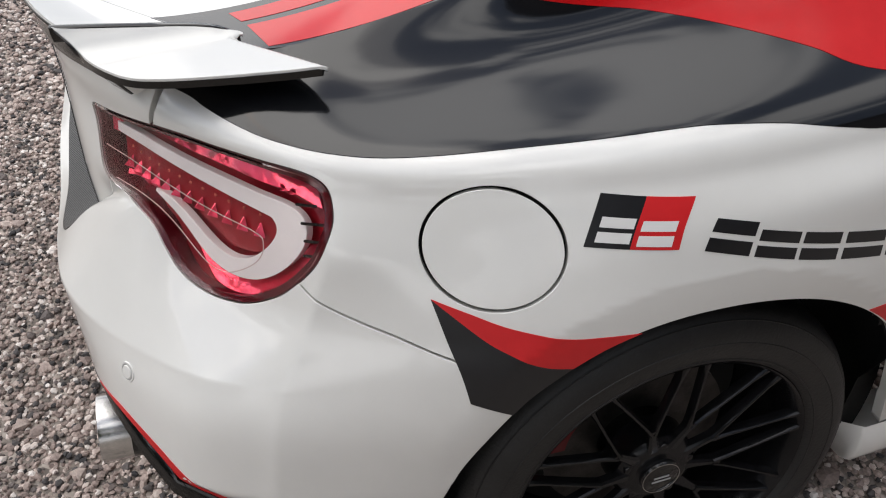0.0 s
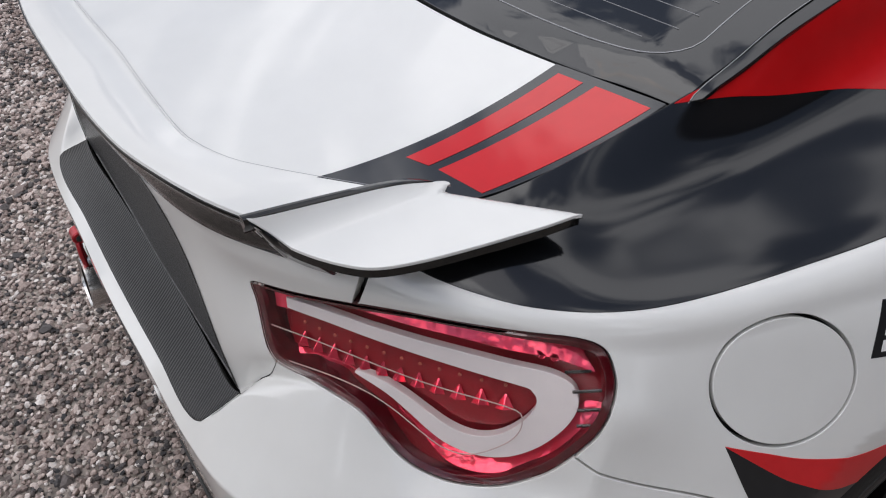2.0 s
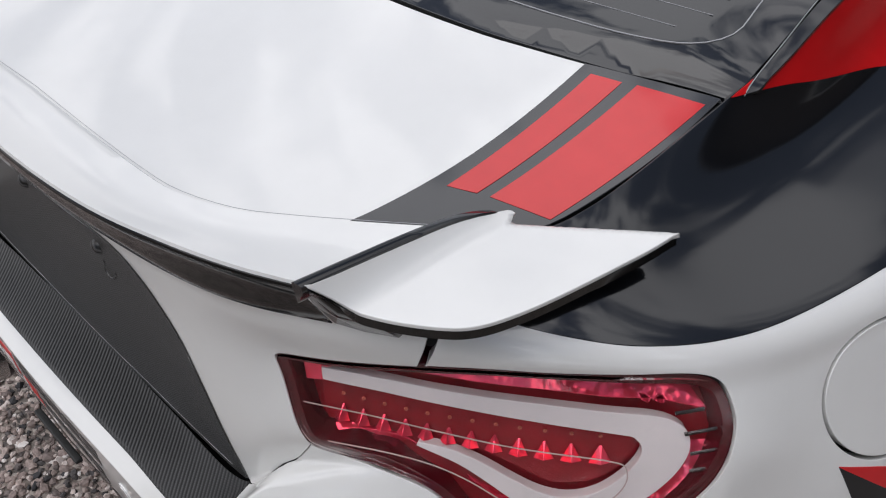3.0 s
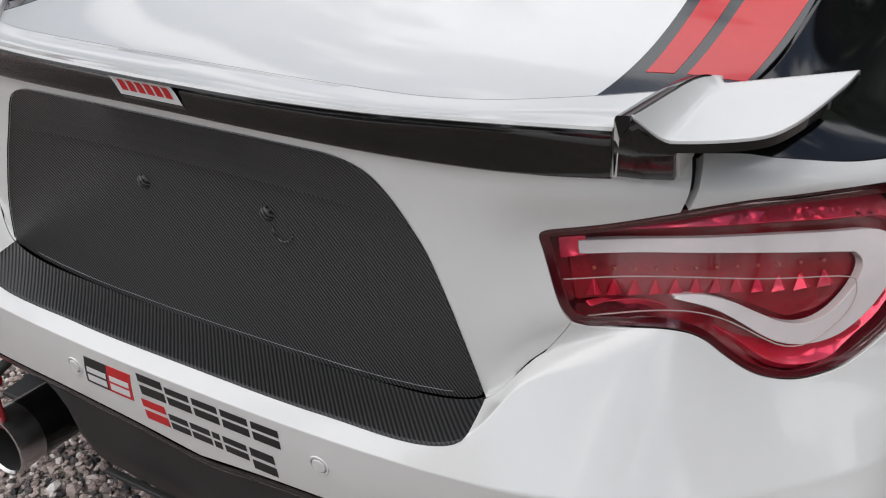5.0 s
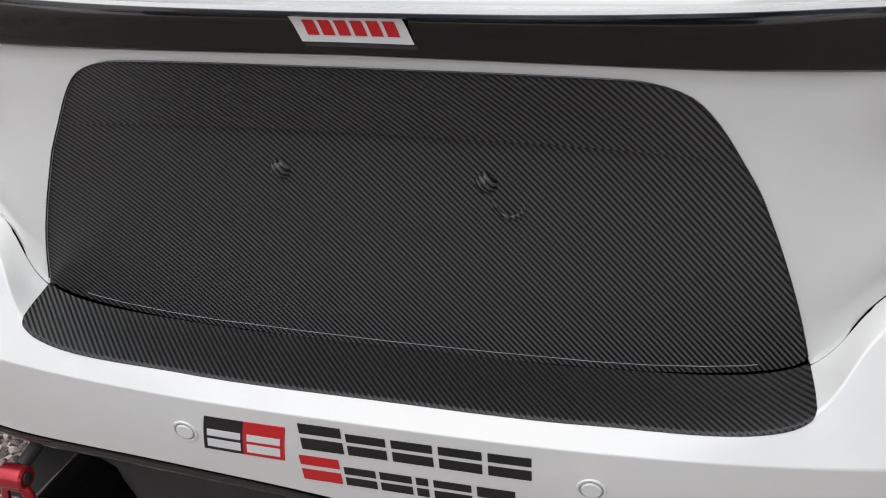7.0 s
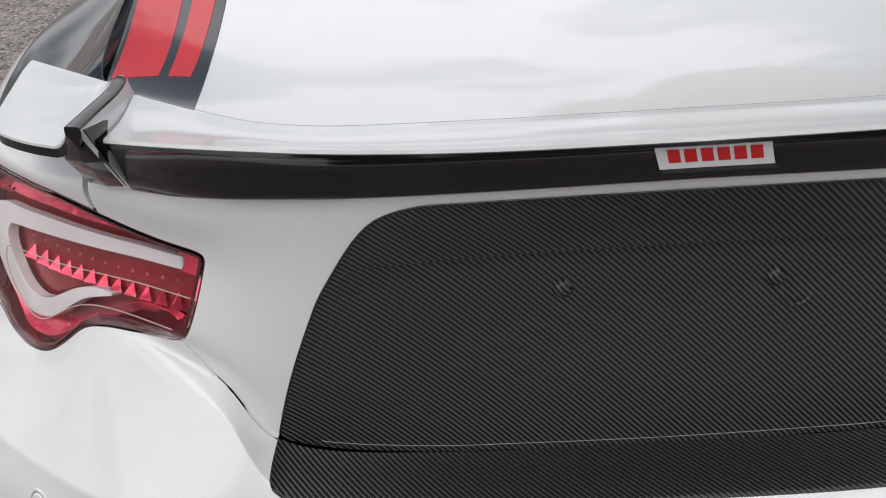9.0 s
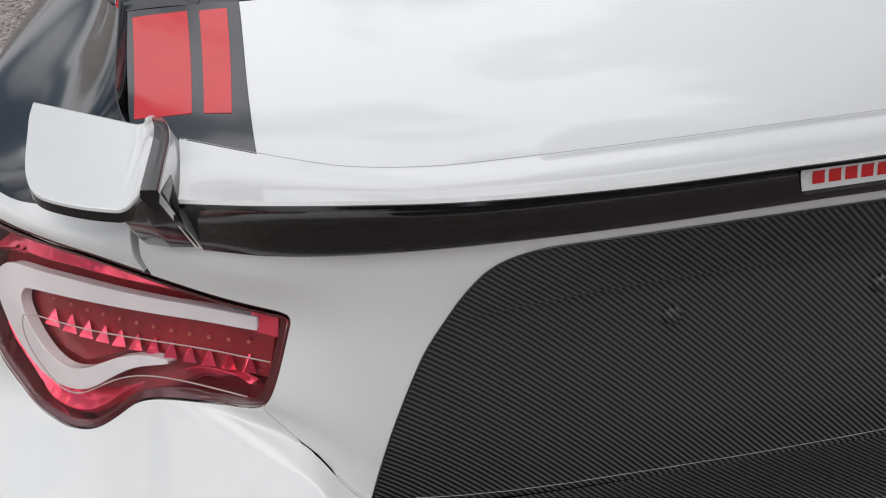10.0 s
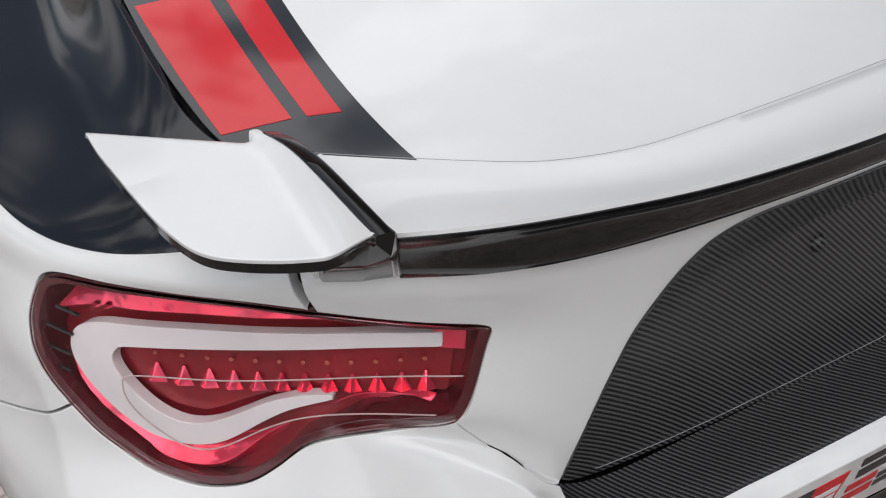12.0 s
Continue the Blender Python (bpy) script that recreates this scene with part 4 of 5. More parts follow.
# ---- rear window and roof ----
GLASS_LOW = [(0.0, 0.533), (0.2, 0.541), (0.316, 0.554), (0.392, 0.571), (0.46, 0.591), (0.52, 0.613), (0.592, 0.640)]
patch("rear_window", roof, both(GLASS_LOW, [(0.592, 0.640), (0.585, 0.8), (0.575, 1.05)], [(0.575, 1.05), (0.3, 1.10), (0.0, 1.12)]), M_TINT, car, "dark tinted rear window with heater lines", grid=(0.02, 0.02), skirt=0.006)
for s in (1, -1):
    strip = loop([(0.595 * s, 0.648), (0.587 * s, 0.85), (0.578 * s, 1.05)], [(0.578 * s, 1.05), (0.60 * s, 1.06)], [(0.60 * s, 1.06), (0.604 * s, 0.85), (0.604 * s, 0.66)], [(0.604 * s, 0.66), (0.595 * s, 0.648)], step=0.02)
    patch("window_surround", roof, strip, M_BLACK, car, "black strip beside the rear window", grid=(0.02, 0.02), skirt=0.006)
patch("roof", roof, both([(0.0, 1.124), (0.3, 1.104), (0.577, 1.054)], [(0.577, 1.054), (0.602, 1.06)], [(0.602, 1.06), (0.60, 1.4), (0.58, 1.9)], [(0.58, 1.9), (0.0, 1.9)]), M_RED_SHADED, car, "red vinyl roof", grid=(0.03, 0.03), skirt=0.006)


def on_roof(run, lift):
    return [roof(np.array(x), np.array(y)) + (0, 0, lift) for x, y in run]


for k in range(9):
    y = 0.603 + 0.03 * k
    w = 0.50 + 0.02 * min(k, 1)
    tube("heater_line", on_roof([(x, y + 0.25 * x * x) for x in np.linspace(-w, w, 31)], 0.0001), 0.0005, M_LINE, car, "", 4)
BORDER = [(0.0, 0.574), (0.2, 0.585), (0.33, 0.601), (0.40, 0.613), (0.47, 0.631), (0.525, 0.656), (0.549, 0.695), (0.546, 0.742), (0.54, 0.80), (0.525, 1.0)]
border = spline([(-x, y) for x, y in BORDER[:0:-1]] + BORDER, 0.02)
tube("heater_border", on_roof(border, 0.0001), 0.0009, M_LINE, car, "fine grey border line on the glass", 4)
for s in (1, -1):
    edge = [(np.interp(y, [0.62, 0.7, 0.8, 1.04], [0.598, 0.592, 0.586, 0.578]) * s, y) for y in np.linspace(0.62, 1.04, 24)]
    tube("glass_edge", on_roof(edge, 0.0003), 0.0006, M_LINE, car, "pale edge of the glass", 5)


for s in (1, -1):
    us = np.linspace(5.2, 7.9, 40)
    # grey tube in place of the pale reflection beside the lid joint
    tube("joint_sheen", shell(us * s, np.full(40, 9.97)) + (0, 0, 0.0002), 0.0004, M_LINE, car, "pale line painted for the reflection along the lid joint", 5)


# ---- spoiler ----
def spoiler():
    top = spline([(0.0, 0.106, 0.946), (0.16, 0.107, 0.947), (0.28, 0.117, 0.948), (0.37, 0.138, 0.9470), (0.43, 0.1585, 0.9445), (0.465, 0.1760, 0.9410), (0.4915, 0.1925, 0.9370)], 0.02)
    low = spline([(0.0, 0.112, 0.909), (0.16, 0.116, 0.906), (0.28, 0.130, 0.900), (0.37, 0.147, 0.896), (0.43, 0.171, 0.890), (0.4855, 0.2095, 0.8805)], 0.02)
    front = spline([(0.0, 0.187, 0.9345), (0.136, 0.183, 0.9365), (0.25, 0.182, 0.9385), (0.305, 0.187, 0.9385), (0.36, 0.207, 0.9365), (0.40, 0.236, 0.9335), (0.448, 0.277, 0.9295), (0.5035, 0.323, 0.9270)], 0.02)
    n = 61

    def even(c, n):
        i = np.linspace(0, len(c) - 1, n)
        return np.stack([np.interp(i, np.arange(len(c)), c[:, k]) for k in range(3)], 1)

    def full(c):
        h = even(c, n)
        return np.concatenate([h[:0:-1] * (-1, 1, 1), h])

    t, b, f = full(top), full(low), full(front)
    m = len(t)
    blade = new("spoiler")
    blade.parent = car
    tagged(blade, "lip spoiler with a white top and gloss black rear face")
    # white upper skin: rolls over the front lip, dips, and rises to the rear edge
    rows = []
    for k in range(9):
        q = k / 8
        p = t * (1 - q) + f * q
        p[:, 2] -= 0.0045 * math.sin(math.pi * q) ** 1.2
        rows.append(p)
    rows.append(f + (0, 0.0035, -0.004))
    rows.append(f + (0, 0.0045, -0.022))
    rows.insert(0, t + (0, -0.0012, -0.003))
    pts = np.concatenate(rows)
    faces = [(r * m + i, (r + 1) * m + i, (r + 1) * m + i + 1, r * m + i + 1) for r in range(len(rows) - 1) for i in range(m - 1)]
    bm = bmesh.new()
    vs = [bm.verts.new(p) for p in pts]
    for q in faces:
        bm.faces.new([vs[i] for i in q])
    part_bm("upper_skin", bm, M_WHITE, blade, "white painted spoiler top", angle=50)
    rows = [t + (0, 0.004, -0.0025), t + (0, -0.0025, -0.0032), t + (0, -0.0034, -0.0055), t * 0.75 + b * 0.25 + (0, 0.001, 0), t * 0.5 + b * 0.5 + (0, 0.002, 0), t * 0.2 + b * 0.8 + (0, 0.0005, 0), b + (0, -0.001, 0), b + (0, 0.002, -0.003), b + (0, 0.012, -0.003)]
    pts = np.concatenate(rows)
    faces = [(r * m + i, (r + 1) * m + i, (r + 1) * m + i + 1, r * m + i + 1) for r in range(len(rows) - 1) for i in range(m - 1)]
    bm = bmesh.new()
    vs = [bm.verts.new(p) for p in pts]
    for q in faces:
        bm.faces.new([vs[i] for i in q])
    part_bm("rear_face", bm, M_GLOSS, blade, "gloss black spoiler rear face", angle=50)
    # tube drawn as the shadow line where the spoiler lip meets the lid
    tube("joint_shadow_line", f + (0, 0.0042, -0.0008), 0.0003, M_LINE, blade, "fine grey line for the shadow in the spoiler's joint with the boot lid", 5)
    for s in (1, -1):
        end = []
        for q in np.linspace(0.06, 1, 9):
            end.append(t[-1] * (1 - q) + f[-1] * q - (0.0, 0.0, 0.0012 + 0.0045 * math.sin(math.pi * q) ** 1.2))
        end += [f[-1] - (0, 0, 0.02), b[-1] + (0, 0.1, 0), b[-1] + (0, 0.024, 0)]
        bm = bmesh.new()
        a = [bm.verts.new((p[0] * s, p[1], p[2])) for p in end]
        c = [bm.verts.new((p[0] * s - 0.006 * s, p[1], p[2])) for p in end]
        bm.faces.new(a)
        for i in range(len(a)):
            bm.faces.new((a[i], a[(i + 1) % len(a)], c[(i + 1) % len(a)], c[i]))
        part_bm("end_cap", bm, M_WHITE, blade, "white end of the spoiler", smooth=False)
    # sponsor plate in the middle: white tile with a red bar, grey foot
    def face_at(x, q, lift=0.0012):
        i = np.interp(x, t[:, 0], np.arange(m))
        a = np.array([np.interp(i, np.arange(m), t[:, k]) for k in range(3)])
        c = np.array([np.interp(i, np.arange(m), b[:, k]) for k in range(3)])
        p = a * (1 - q) + c * q
        return p + (0, -0.0034 - lift + 0.0044 * min(1, q * 3), 0)

    def tile(name, x0, x1, q0, q1, slant, mat, label, lift):
        xs, qs = np.linspace(0, 1, 13), np.linspace(q0, q1, 5)
        pts = [face_at(x0 + (x1 - x0) * f - slant * (1 - q), q, lift) for q in qs for f in xs]
        pts += [p + (0, 0.001, 0) for p in pts]
        w = len(xs)
        faces = [(r * w + i, (r + 1) * w + i, (r + 1) * w + i + 1, r * w + i + 1) for r in range(len(qs) - 1) for i in range(w - 1)]
        part(name, pts, faces, mat, blade, label)

    tile("badge_plate", -0.030, 0.060, 0.10, 0.76, 0.012, M_DECALW, "small white sticker with a red name bar", 0.0010)
    tile("badge_foot", -0.030, 0.060, 0.77, 0.99, 0.004, M_SATIN, "dark grey foot of the sticker", 0.0010)
    for k in range(6):
        x = -0.0225 + 0.0128 * k
        tile("name_bar", x, x + 0.0096, 0.26, 0.60, 0.010, M_DECALR, "", 0.0015)


spoiler()


def winglet(s):
    """Outboard wing: a flat white plate that turns up to a black-topped fin beside the slot, on a black foot."""
    wing = new("winglet")
    wing.parent = car
    tagged(wing, "white winglet with black underside and fin")
    INNER = [(0.5125, 0.1752), (0.5150, 0.228), (0.5178, 0.283), (0.5215, 0.322), (0.5265, 0.347)]
    REAR = [(0.656, 0.454), (0.6525, 0.420), (0.6465, 0.385), (0.6385, 0.340), (0.6315, 0.306), (0.6245, 0.281), (0.6175, 0.2625), (0.6090, 0.2485), (0.5980, 0.2375), (0.582, 0.2255), (0.565, 0.2150), (0.550, 0.2075), (0.536, 0.2010), (0.524, 0.1915), (0.5125, 0.1752)]
    outline = loop(INNER, [(0.5265, 0.347), (0.5300, 0.380)], [(0.5300, 0.380), (0.5330, 0.3835), (0.5375, 0.3830)], [(0.5375, 0.3830), (0.5405, 0.3745)], [(0.5405, 0.3745), (0.60, 0.4210), (0.650, 0.4605)], [(0.650, 0.4605), (0.6545, 0.4610), (0.656, 0.454)], REAR, step=0.007)

    def top(x, y):
        xi = np.interp(y, [q[1] for q in INNER] + [0.385], [q[0] for q in INNER] + [0.530])
        d = np.clip((x - xi) / np.interp(y, [0.175, 0.25, 0.34], [0.027, 0.026, 0.020]), 0, 1)
        flat = np.interp(y, [0.18, 0.26, 0.36, 0.46], [0.9300, 0.9280, 0.9265, 0.9265]) + 0.05 * np.maximum(0.20 - y, 0)
        rise = np.interp(y, [0.1752, 0.228, 0.283, 0.322, 0.347, 0.372, 0.385], [0.0275, 0.0225, 0.0170, 0.0135, 0.0105, 0.0045, 0.0])
        z = flat + rise * (1 - d) ** 1.7
        # rolled leading edge
        ahead = ((x - 0.5405) * 0.086 - (y - 0.3745) * 0.1095) / 0.1392
        return z - 0.0075 * np.clip(1 - ahead / 0.011, 0, 1) ** 2 * np.clip((x - 0.5385) / 0.003, 0, 1)

    def up(u, v):
        u, v = np.asarray(u, float), np.asarray(v, float)
        return np.stack([u, v, top(np.abs(u), v)], -1)

    def under(u, v):
        p = up(u, v)
        p[..., 2] -= 0.0034
        return p

    o = np.array(outline, float)
    low = o.copy()
    low[:, 1] -= 0.005 * np.clip((o[:, 1] - 0.36) / 0.01, 0, 1)
    if s < 0:
        o, low = flip(o), flip(low)
    patch("plate", up, o, M_WHITE, wing, "white winglet plate", grid=(0.005, 0.005), gap=0.0012, skirt=0.004)
    patch("underside", under, low, M_GLOSS, wing, "gloss black winglet underside", grid=(0.008, 0.008), skirt=0.0, thick=0.0085)
    # black strip along the top of the fin, from the rear corner to where it dips in front
    strip = spline([(0.5005, 0.5128, 0.1725, 0.9575), (0.5030, 0.5153, 0.228, 0.9513), (0.5058, 0.5181, 0.283, 0.9448), (0.5105, 0.5218, 0.322, 0.9406), (0.5165, 0.5268, 0.347, 0.9372), (0.5225, 0.5300, 0.366, 0.9312), (0.5275, 0.5315, 0.379, 0.9235)], 0.012)
    bm = bmesh.new()
    rings = []
    for x0, x1, y, z in strip:
        w = x1 - x0
        rings.append([bm.verts.new((q * s, y, h)) for q, h in ((x0 - 0.0010, z - 0.004), (x0 - 0.0004, z - 0.0010), (x0 + 0.1 * w, z), (x1 - 0.1 * w, z + 0.0012), (x1, z + 0.0004), (x1 + 0.0005, z - 0.006), (x0 + 0.3 * w, z - 0.020))])
    for a, b in zip(rings, rings[1:]):
        for i in range(7):
            bm.faces.new((a[i], a[(i + 1) % 7], b[(i + 1) % 7], b[i]))
    bm.faces.new(rings[0])
    bm.faces.new(rings[-1])
    part_bm("fin_strip", bm, M_GLOSS, wing, "gloss black strip along the fin's top", angle=40)
    # white inner wall of the fin, facing the slot
    low_edge = spline([(0.4870, 0.2110, 0.8800), (0.492, 0.250, 0.8960), (0.498, 0.290, 0.9120), (0.506, 0.330, 0.9220), (0.5225, 0.366, 0.9220)], 0.012)
    bm = bmesh.new()
    n = 24
    rows = []
    for k in range(n):
        f = k / (n - 1)
        a = np.array([np.interp(f, np.linspace(0, 1, len(strip)), strip[:, c]) for c in (0, 2, 3)])
        b = np.array([np.interp(f, np.linspace(0, 1, len(low_edge)), low_edge[:, c]) for c in range(3)])
        a[2] -= 0.003
        rows.append([bm.verts.new(((p[0] + dx) * s, p[1], p[2])) for p, dx in ((a, -0.0012), ((a + b) / 2, -0.0004), (b, -0.0006), (b, 0.004), (a, 0.004))])
    for a, b in zip(rows, rows[1:]):
        for i in range(5):
            bm.faces.new((a[i], a[(i + 1) % 5], b[(i + 1) % 5], b[i]))
    bm.faces.new(rows[0])
    bm.faces.new(rows[-1])
    part_bm("fin_wall", bm, M_WHITE, wing, "white inner wall of the fin", angle=40)
    # foot: a faceted bracket that stands on the boot lid and the rear face
    bm = bmesh.new()
    ring_top = [(0.4975, 0.1745, 0.9540), (0.5120, 0.1775, 0.9545), (0.5255, 0.1945, 0.9285), (0.548, 0.222, 0.918), (0.52, 0.30, 0.915), (0.502, 0.28, 0.928)]
    ring_mid = [(0.4930, 0.190, 0.918), (0.516, 0.197, 0.914), (0.540, 0.214, 0.911), (0.550, 0.25, 0.912), (0.52, 0.30, 0.915), (0.502, 0.28, 0.915)]
    ring_low = [(0.4880, 0.2095, 0.8815), (0.513, 0.225, 0.876), (0.5360, 0.2425, 0.8720), (0.540, 0.27, 0.885), (0.52, 0.30, 0.89), (0.502, 0.28, 0.89)]
    rr = [[bm.verts.new((x * s, y, z)) for x, y, z in r] for r in (ring_top, ring_mid, ring_low)]
    for a, b in zip(rr, rr[1:]):
        for i in range(6):
            bm.faces.new((a[i], a[(i + 1) % 6], b[(i + 1) % 6], b[i]))
    bm.faces.new(rr[0])
    bm.faces.new(rr[-1])
    bmesh.ops.recalc_face_normals(bm, faces=bm.faces)
    bmesh.ops.bevel(bm, geom=bm.edges[:], offset=0.002, segments=2, affect="EDGES", profile=0.6)
    part_bm("foot", bm, M_GLOSS, wing, "gloss black foot of the winglet", angle=40)
    bm = bmesh.new()
    side = [[bm.verts.new(((x + dx) * s, y, z)) for x, y, z in ((0.5425, 0.2190, 0.9125), (0.5520, 0.2520, 0.9130), (0.5420, 0.2720, 0.8860), (0.5380, 0.2470, 0.8735))] for dx in (0.0015, -0.004)]
    for i in range(4):
        bm.faces.new((side[0][i], side[0][(i + 1) % 4], side[1][(i + 1) % 4], side[1][i]))
    bm.faces.new(side[0])
    bm.faces.new(side[1])
    part_bm("foot_side", bm, M_WHITE, wing, "white outer side of the foot", smooth=False)


for s in (1, -1):
    winglet(s)


# ---- tail lamps ----
def sunk(d):
    def f(u, v):
        uv = np.stack([np.ravel(u), np.ravel(v)], 1)
        p, _, _, n = frames(shell, uv)
        h = d(np.abs(uv[:, 0]), uv[:, 1])[:, None] if callable(d) else d
        return (p - n * h).reshape(np.shape(u) + (3,))

    return f


LOW_U, LOW_V = zip(*LAMP_LOW[::-1])


def lower_bowl(u, v):
    """Depth of the lower reflector, which tilts up towards the lamp's foot."""
    return np.interp(v - np.interp(u, LOW_U, LOW_V), [0.1, 0.5, 1.1], [0.012, 0.026, 0.040])


def upper_bowl(u, v):
    """Depth of the upper reflector, which tilts up above the light guide."""
    return np.interp(v, [6.7, 7.0, 7.4], [0.016, 0.024, 0.038])


BAR_OUT = [(3.28, 6.875), (3.85, 6.845), (4.66, 6.69), (5.28, 6.595), (5.62, 6.56), (5.75, 6.46), (5.78, 6.28), (5.74, 5.95), (5.66, 5.55), (5.54, 5.22), (5.36, 4.99), (5.16, 4.90), (4.95, 4.95), (4.74, 5.1), (4.53, 5.36), (4.33, 5.65), (4.05, 5.96)]
BAR_IN = [(4.05, 5.96), (4.06, 6.01), (4.28, 5.96), (4.5, 5.78), (4.7, 5.55), (4.9, 5.37), (5.10, 5.31), (5.28, 5.42), (5.42, 5.70), (5.50, 6.04), (5.48, 6.25), (5.36, 6.33), (4.67, 6.5), (3.87, 6.68), (3.29, 6.73)]


def tail_lamp(s):
    side = (lambda p: np.array(p, float)) if s > 0 else flip
    lamp = new("tail_lamp")
    lamp.parent = car
    tagged(lamp, "tail lamp with a clear lens, red reflectors and a white light guide")
    g = (0.05, 0.09)
    body = LAMP
    lens = patch("lens", shell, side(body), M_LENS, lamp, "clear glossy lens", off=0.0015, gap=0.0025, thick=0.0030, grid=g)
    lens.visible_shadow = False
    rim_in = inset(shell, body if area(body) > 0 else body[::-1], 0.0095)
    patch("lens_rim", sunk(0.0035), side(body), M_REFRIM, lamp, "smoked dark red lens rim", gap=0.001, grid=g, holes=[side(rim_in)], skirt=0.03)
    patch("bowl", sunk(0.034), side(body), M_REFD, lamp, "dark red lamp bowl", grid=g)
    bar = loop(BAR_OUT, BAR_IN, [BAR_IN[-1], BAR_OUT[0]])
    patch("light_guide", sunk(0.013), side(bar), M_LEDW, lamp, "milky white hook-shaped light guide", grid=(0.05, 0.08), skirt=0.012)
    # glossy red reflector above the guide
    upper = loop([(3.5, 7.12), (4.1, 7.27), (4.6, 7.36), (5.3, 7.38), (5.75, 7.38), (6.0, 7.2)], [(6.0, 7.2), (6.03, 6.7)], [(6.03, 6.7), (5.7, 6.8), (5.3, 6.78), (4.6, 6.86), (4.1, 6.95), (3.5, 7.0)], [(3.5, 7.0), (3.5, 7.12)])
    patch("upper_reflector", sunk(upper_bowl), side(upper), M_REFL, lamp, "bright red upper reflector", grid=g, skirt=0.008)
    lower = loop([(5.98, 6.3), (5.85, 5.7), (5.72, 5.2), (5.5, 4.65), (5.25, 4.35), (4.95, 4.3), (4.72, 4.5), (4.5, 4.85), (4.3, 5.2), (3.95, 5.5), (3.4, 5.75)], [(3.4, 5.75), (3.36, 5.95)], [(3.36, 5.95), (3.8, 5.85), (4.2, 5.75), (4.5, 5.5), (4.8, 5.0), (5.1, 4.95), (5.4, 5.25), (5.6, 5.7), (5.75, 6.3)], [(5.75, 6.3), (5.98, 6.3)])
    patch("lower_reflector", sunk(lower_bowl), side(lower), M_REFL, lamp, "bright red lower reflector", grid=g, skirt=0.008)
    # red inner field with LED chips and pyramid reflectors
    field = loop([(3.2, 6.72), (4.2, 6.58), (5.0, 6.4), (5.45, 6.3)], [(5.45, 6.3), (5.5, 6.0), (5.3, 5.5), (5.0, 5.4)], [(5.0, 5.4), (4.4, 5.9), (3.8, 6.0), (3.28, 6.0)], [(3.28, 6.0), (3.2, 6.72)])
    patch("inner_field", sunk(0.029), side(field), M_REFD, lamp, "dark red field inside the guide", grid=g, skirt=0.01)
    patch("end_block", sunk(0.016), side(loop([(3.13, 6.68), (3.34, 6.70)], [(3.34, 6.70), (3.33, 6.93)], [(3.33, 6.93), (3.11, 6.92)], [(3.11, 6.92), (3.13, 6.68)])), M_REFL, lamp, "bright red block at the end of the guide", grid=g, skirt=0.012)
    for k in range(12):
        f = k / 11
        u = 3.42 + (5.28 - 3.42) * f
        p, du, dv, n = (q[0] for q in frames(sunk(0.026), np.array([[u * s, 6.50 - 0.3 * f]])))
        m = Matrix.Translation(p) @ Vector(n).to_track_quat("Z", "Y").to_matrix().to_4x4()
        lathe("led_chip", [(0.0001, 0.0016), (0.0014, 0.0014), (0.002, 0.0)], M_LED, lamp, "", m, 10)
        v0 = 6.10 - 0.30 * f
        w = 0.066
        a = [shell_in(u - w, v0, s, 0.024), shell_in(u + w, v0, s, 0.024), shell_in(u + w * 0.12, v0 + 0.25, s, 0.027), shell_in(u - w * 0.12, v0 + 0.25, s, 0.027)]
        tip = shell_in(u, v0 + 0.06, s, 0.015)
        part("pyramid", a + [tip], [(0, 1, 4), (1, 2, 4), (2, 3, 4), (3, 0, 4), (3, 2, 1, 0)], M_REFL, lamp, "", smooth=False)
    wire = spline([(3.15, 6.45), (3.79, 6.40), (4.61, 6.2), (5.30, 6.02), (5.42, 5.8), (5.36, 5.4), (5.1, 5.0), (4.9, 4.92), (4.7, 5.05), (4.4, 5.3), (4.02, 5.52), (3.29, 5.78)], 0.08)
    tube("moulding_line", [shell_in(u, v, s, 0.006) for u, v in wire], 0.0007, M_WIRE, lamp, "fine pale moulding line", 5)
    for k in range(4):
        v = 5.75 + 0.3 * k
        tube("side_rib", [shell_in(5.76 + 0.06 * q, v + 0.02 * q, s, 0.010) for q in range(5)], 0.0018, M_GLOSS, lamp, "", 5)


def shell_in(u, v, s, d):
    return sunk(d)(np.array([u * s]), np.array([v]))[0]


for s in (1, -1):
    tail_lamp(s)


# ---- lettering stickers as plain bars ----
def quad(a, b, c, d, f0, f1, g0, g1):
    """A piece of the four-cornered field a b c d: f along, g up from the a-b side."""
    a, b, c, d = (np.array(q, float) for q in (a, b, c, d))

    def at(f, g):
        return (a * (1 - f) + b * f) * (1 - g) + (d * (1 - f) + c * f) * g

    return loop([at(f0, g0), at(f1, g0)], [at(f1, g0), at(f1, g1)], [at(f1, g1), at(f0, g1)], [at(f0, g1), at(f0, g0)], step=0.05)


def glyph(corners, f0, f1, g0, g1, mat, parent, lift, weight=0.41):
    """One letter that is not spelt out: two level bars."""
    patch("bar", shell, quad(*corners, f0, f1, g0, g0 + (g1 - g0) * weight), mat, parent, off=lift, skirt=0.0003)
    patch("bar", shell, quad(*corners, f0, f1, g1 - (g1 - g0) * weight, g1), mat, parent, off=lift, skirt=0.0003)


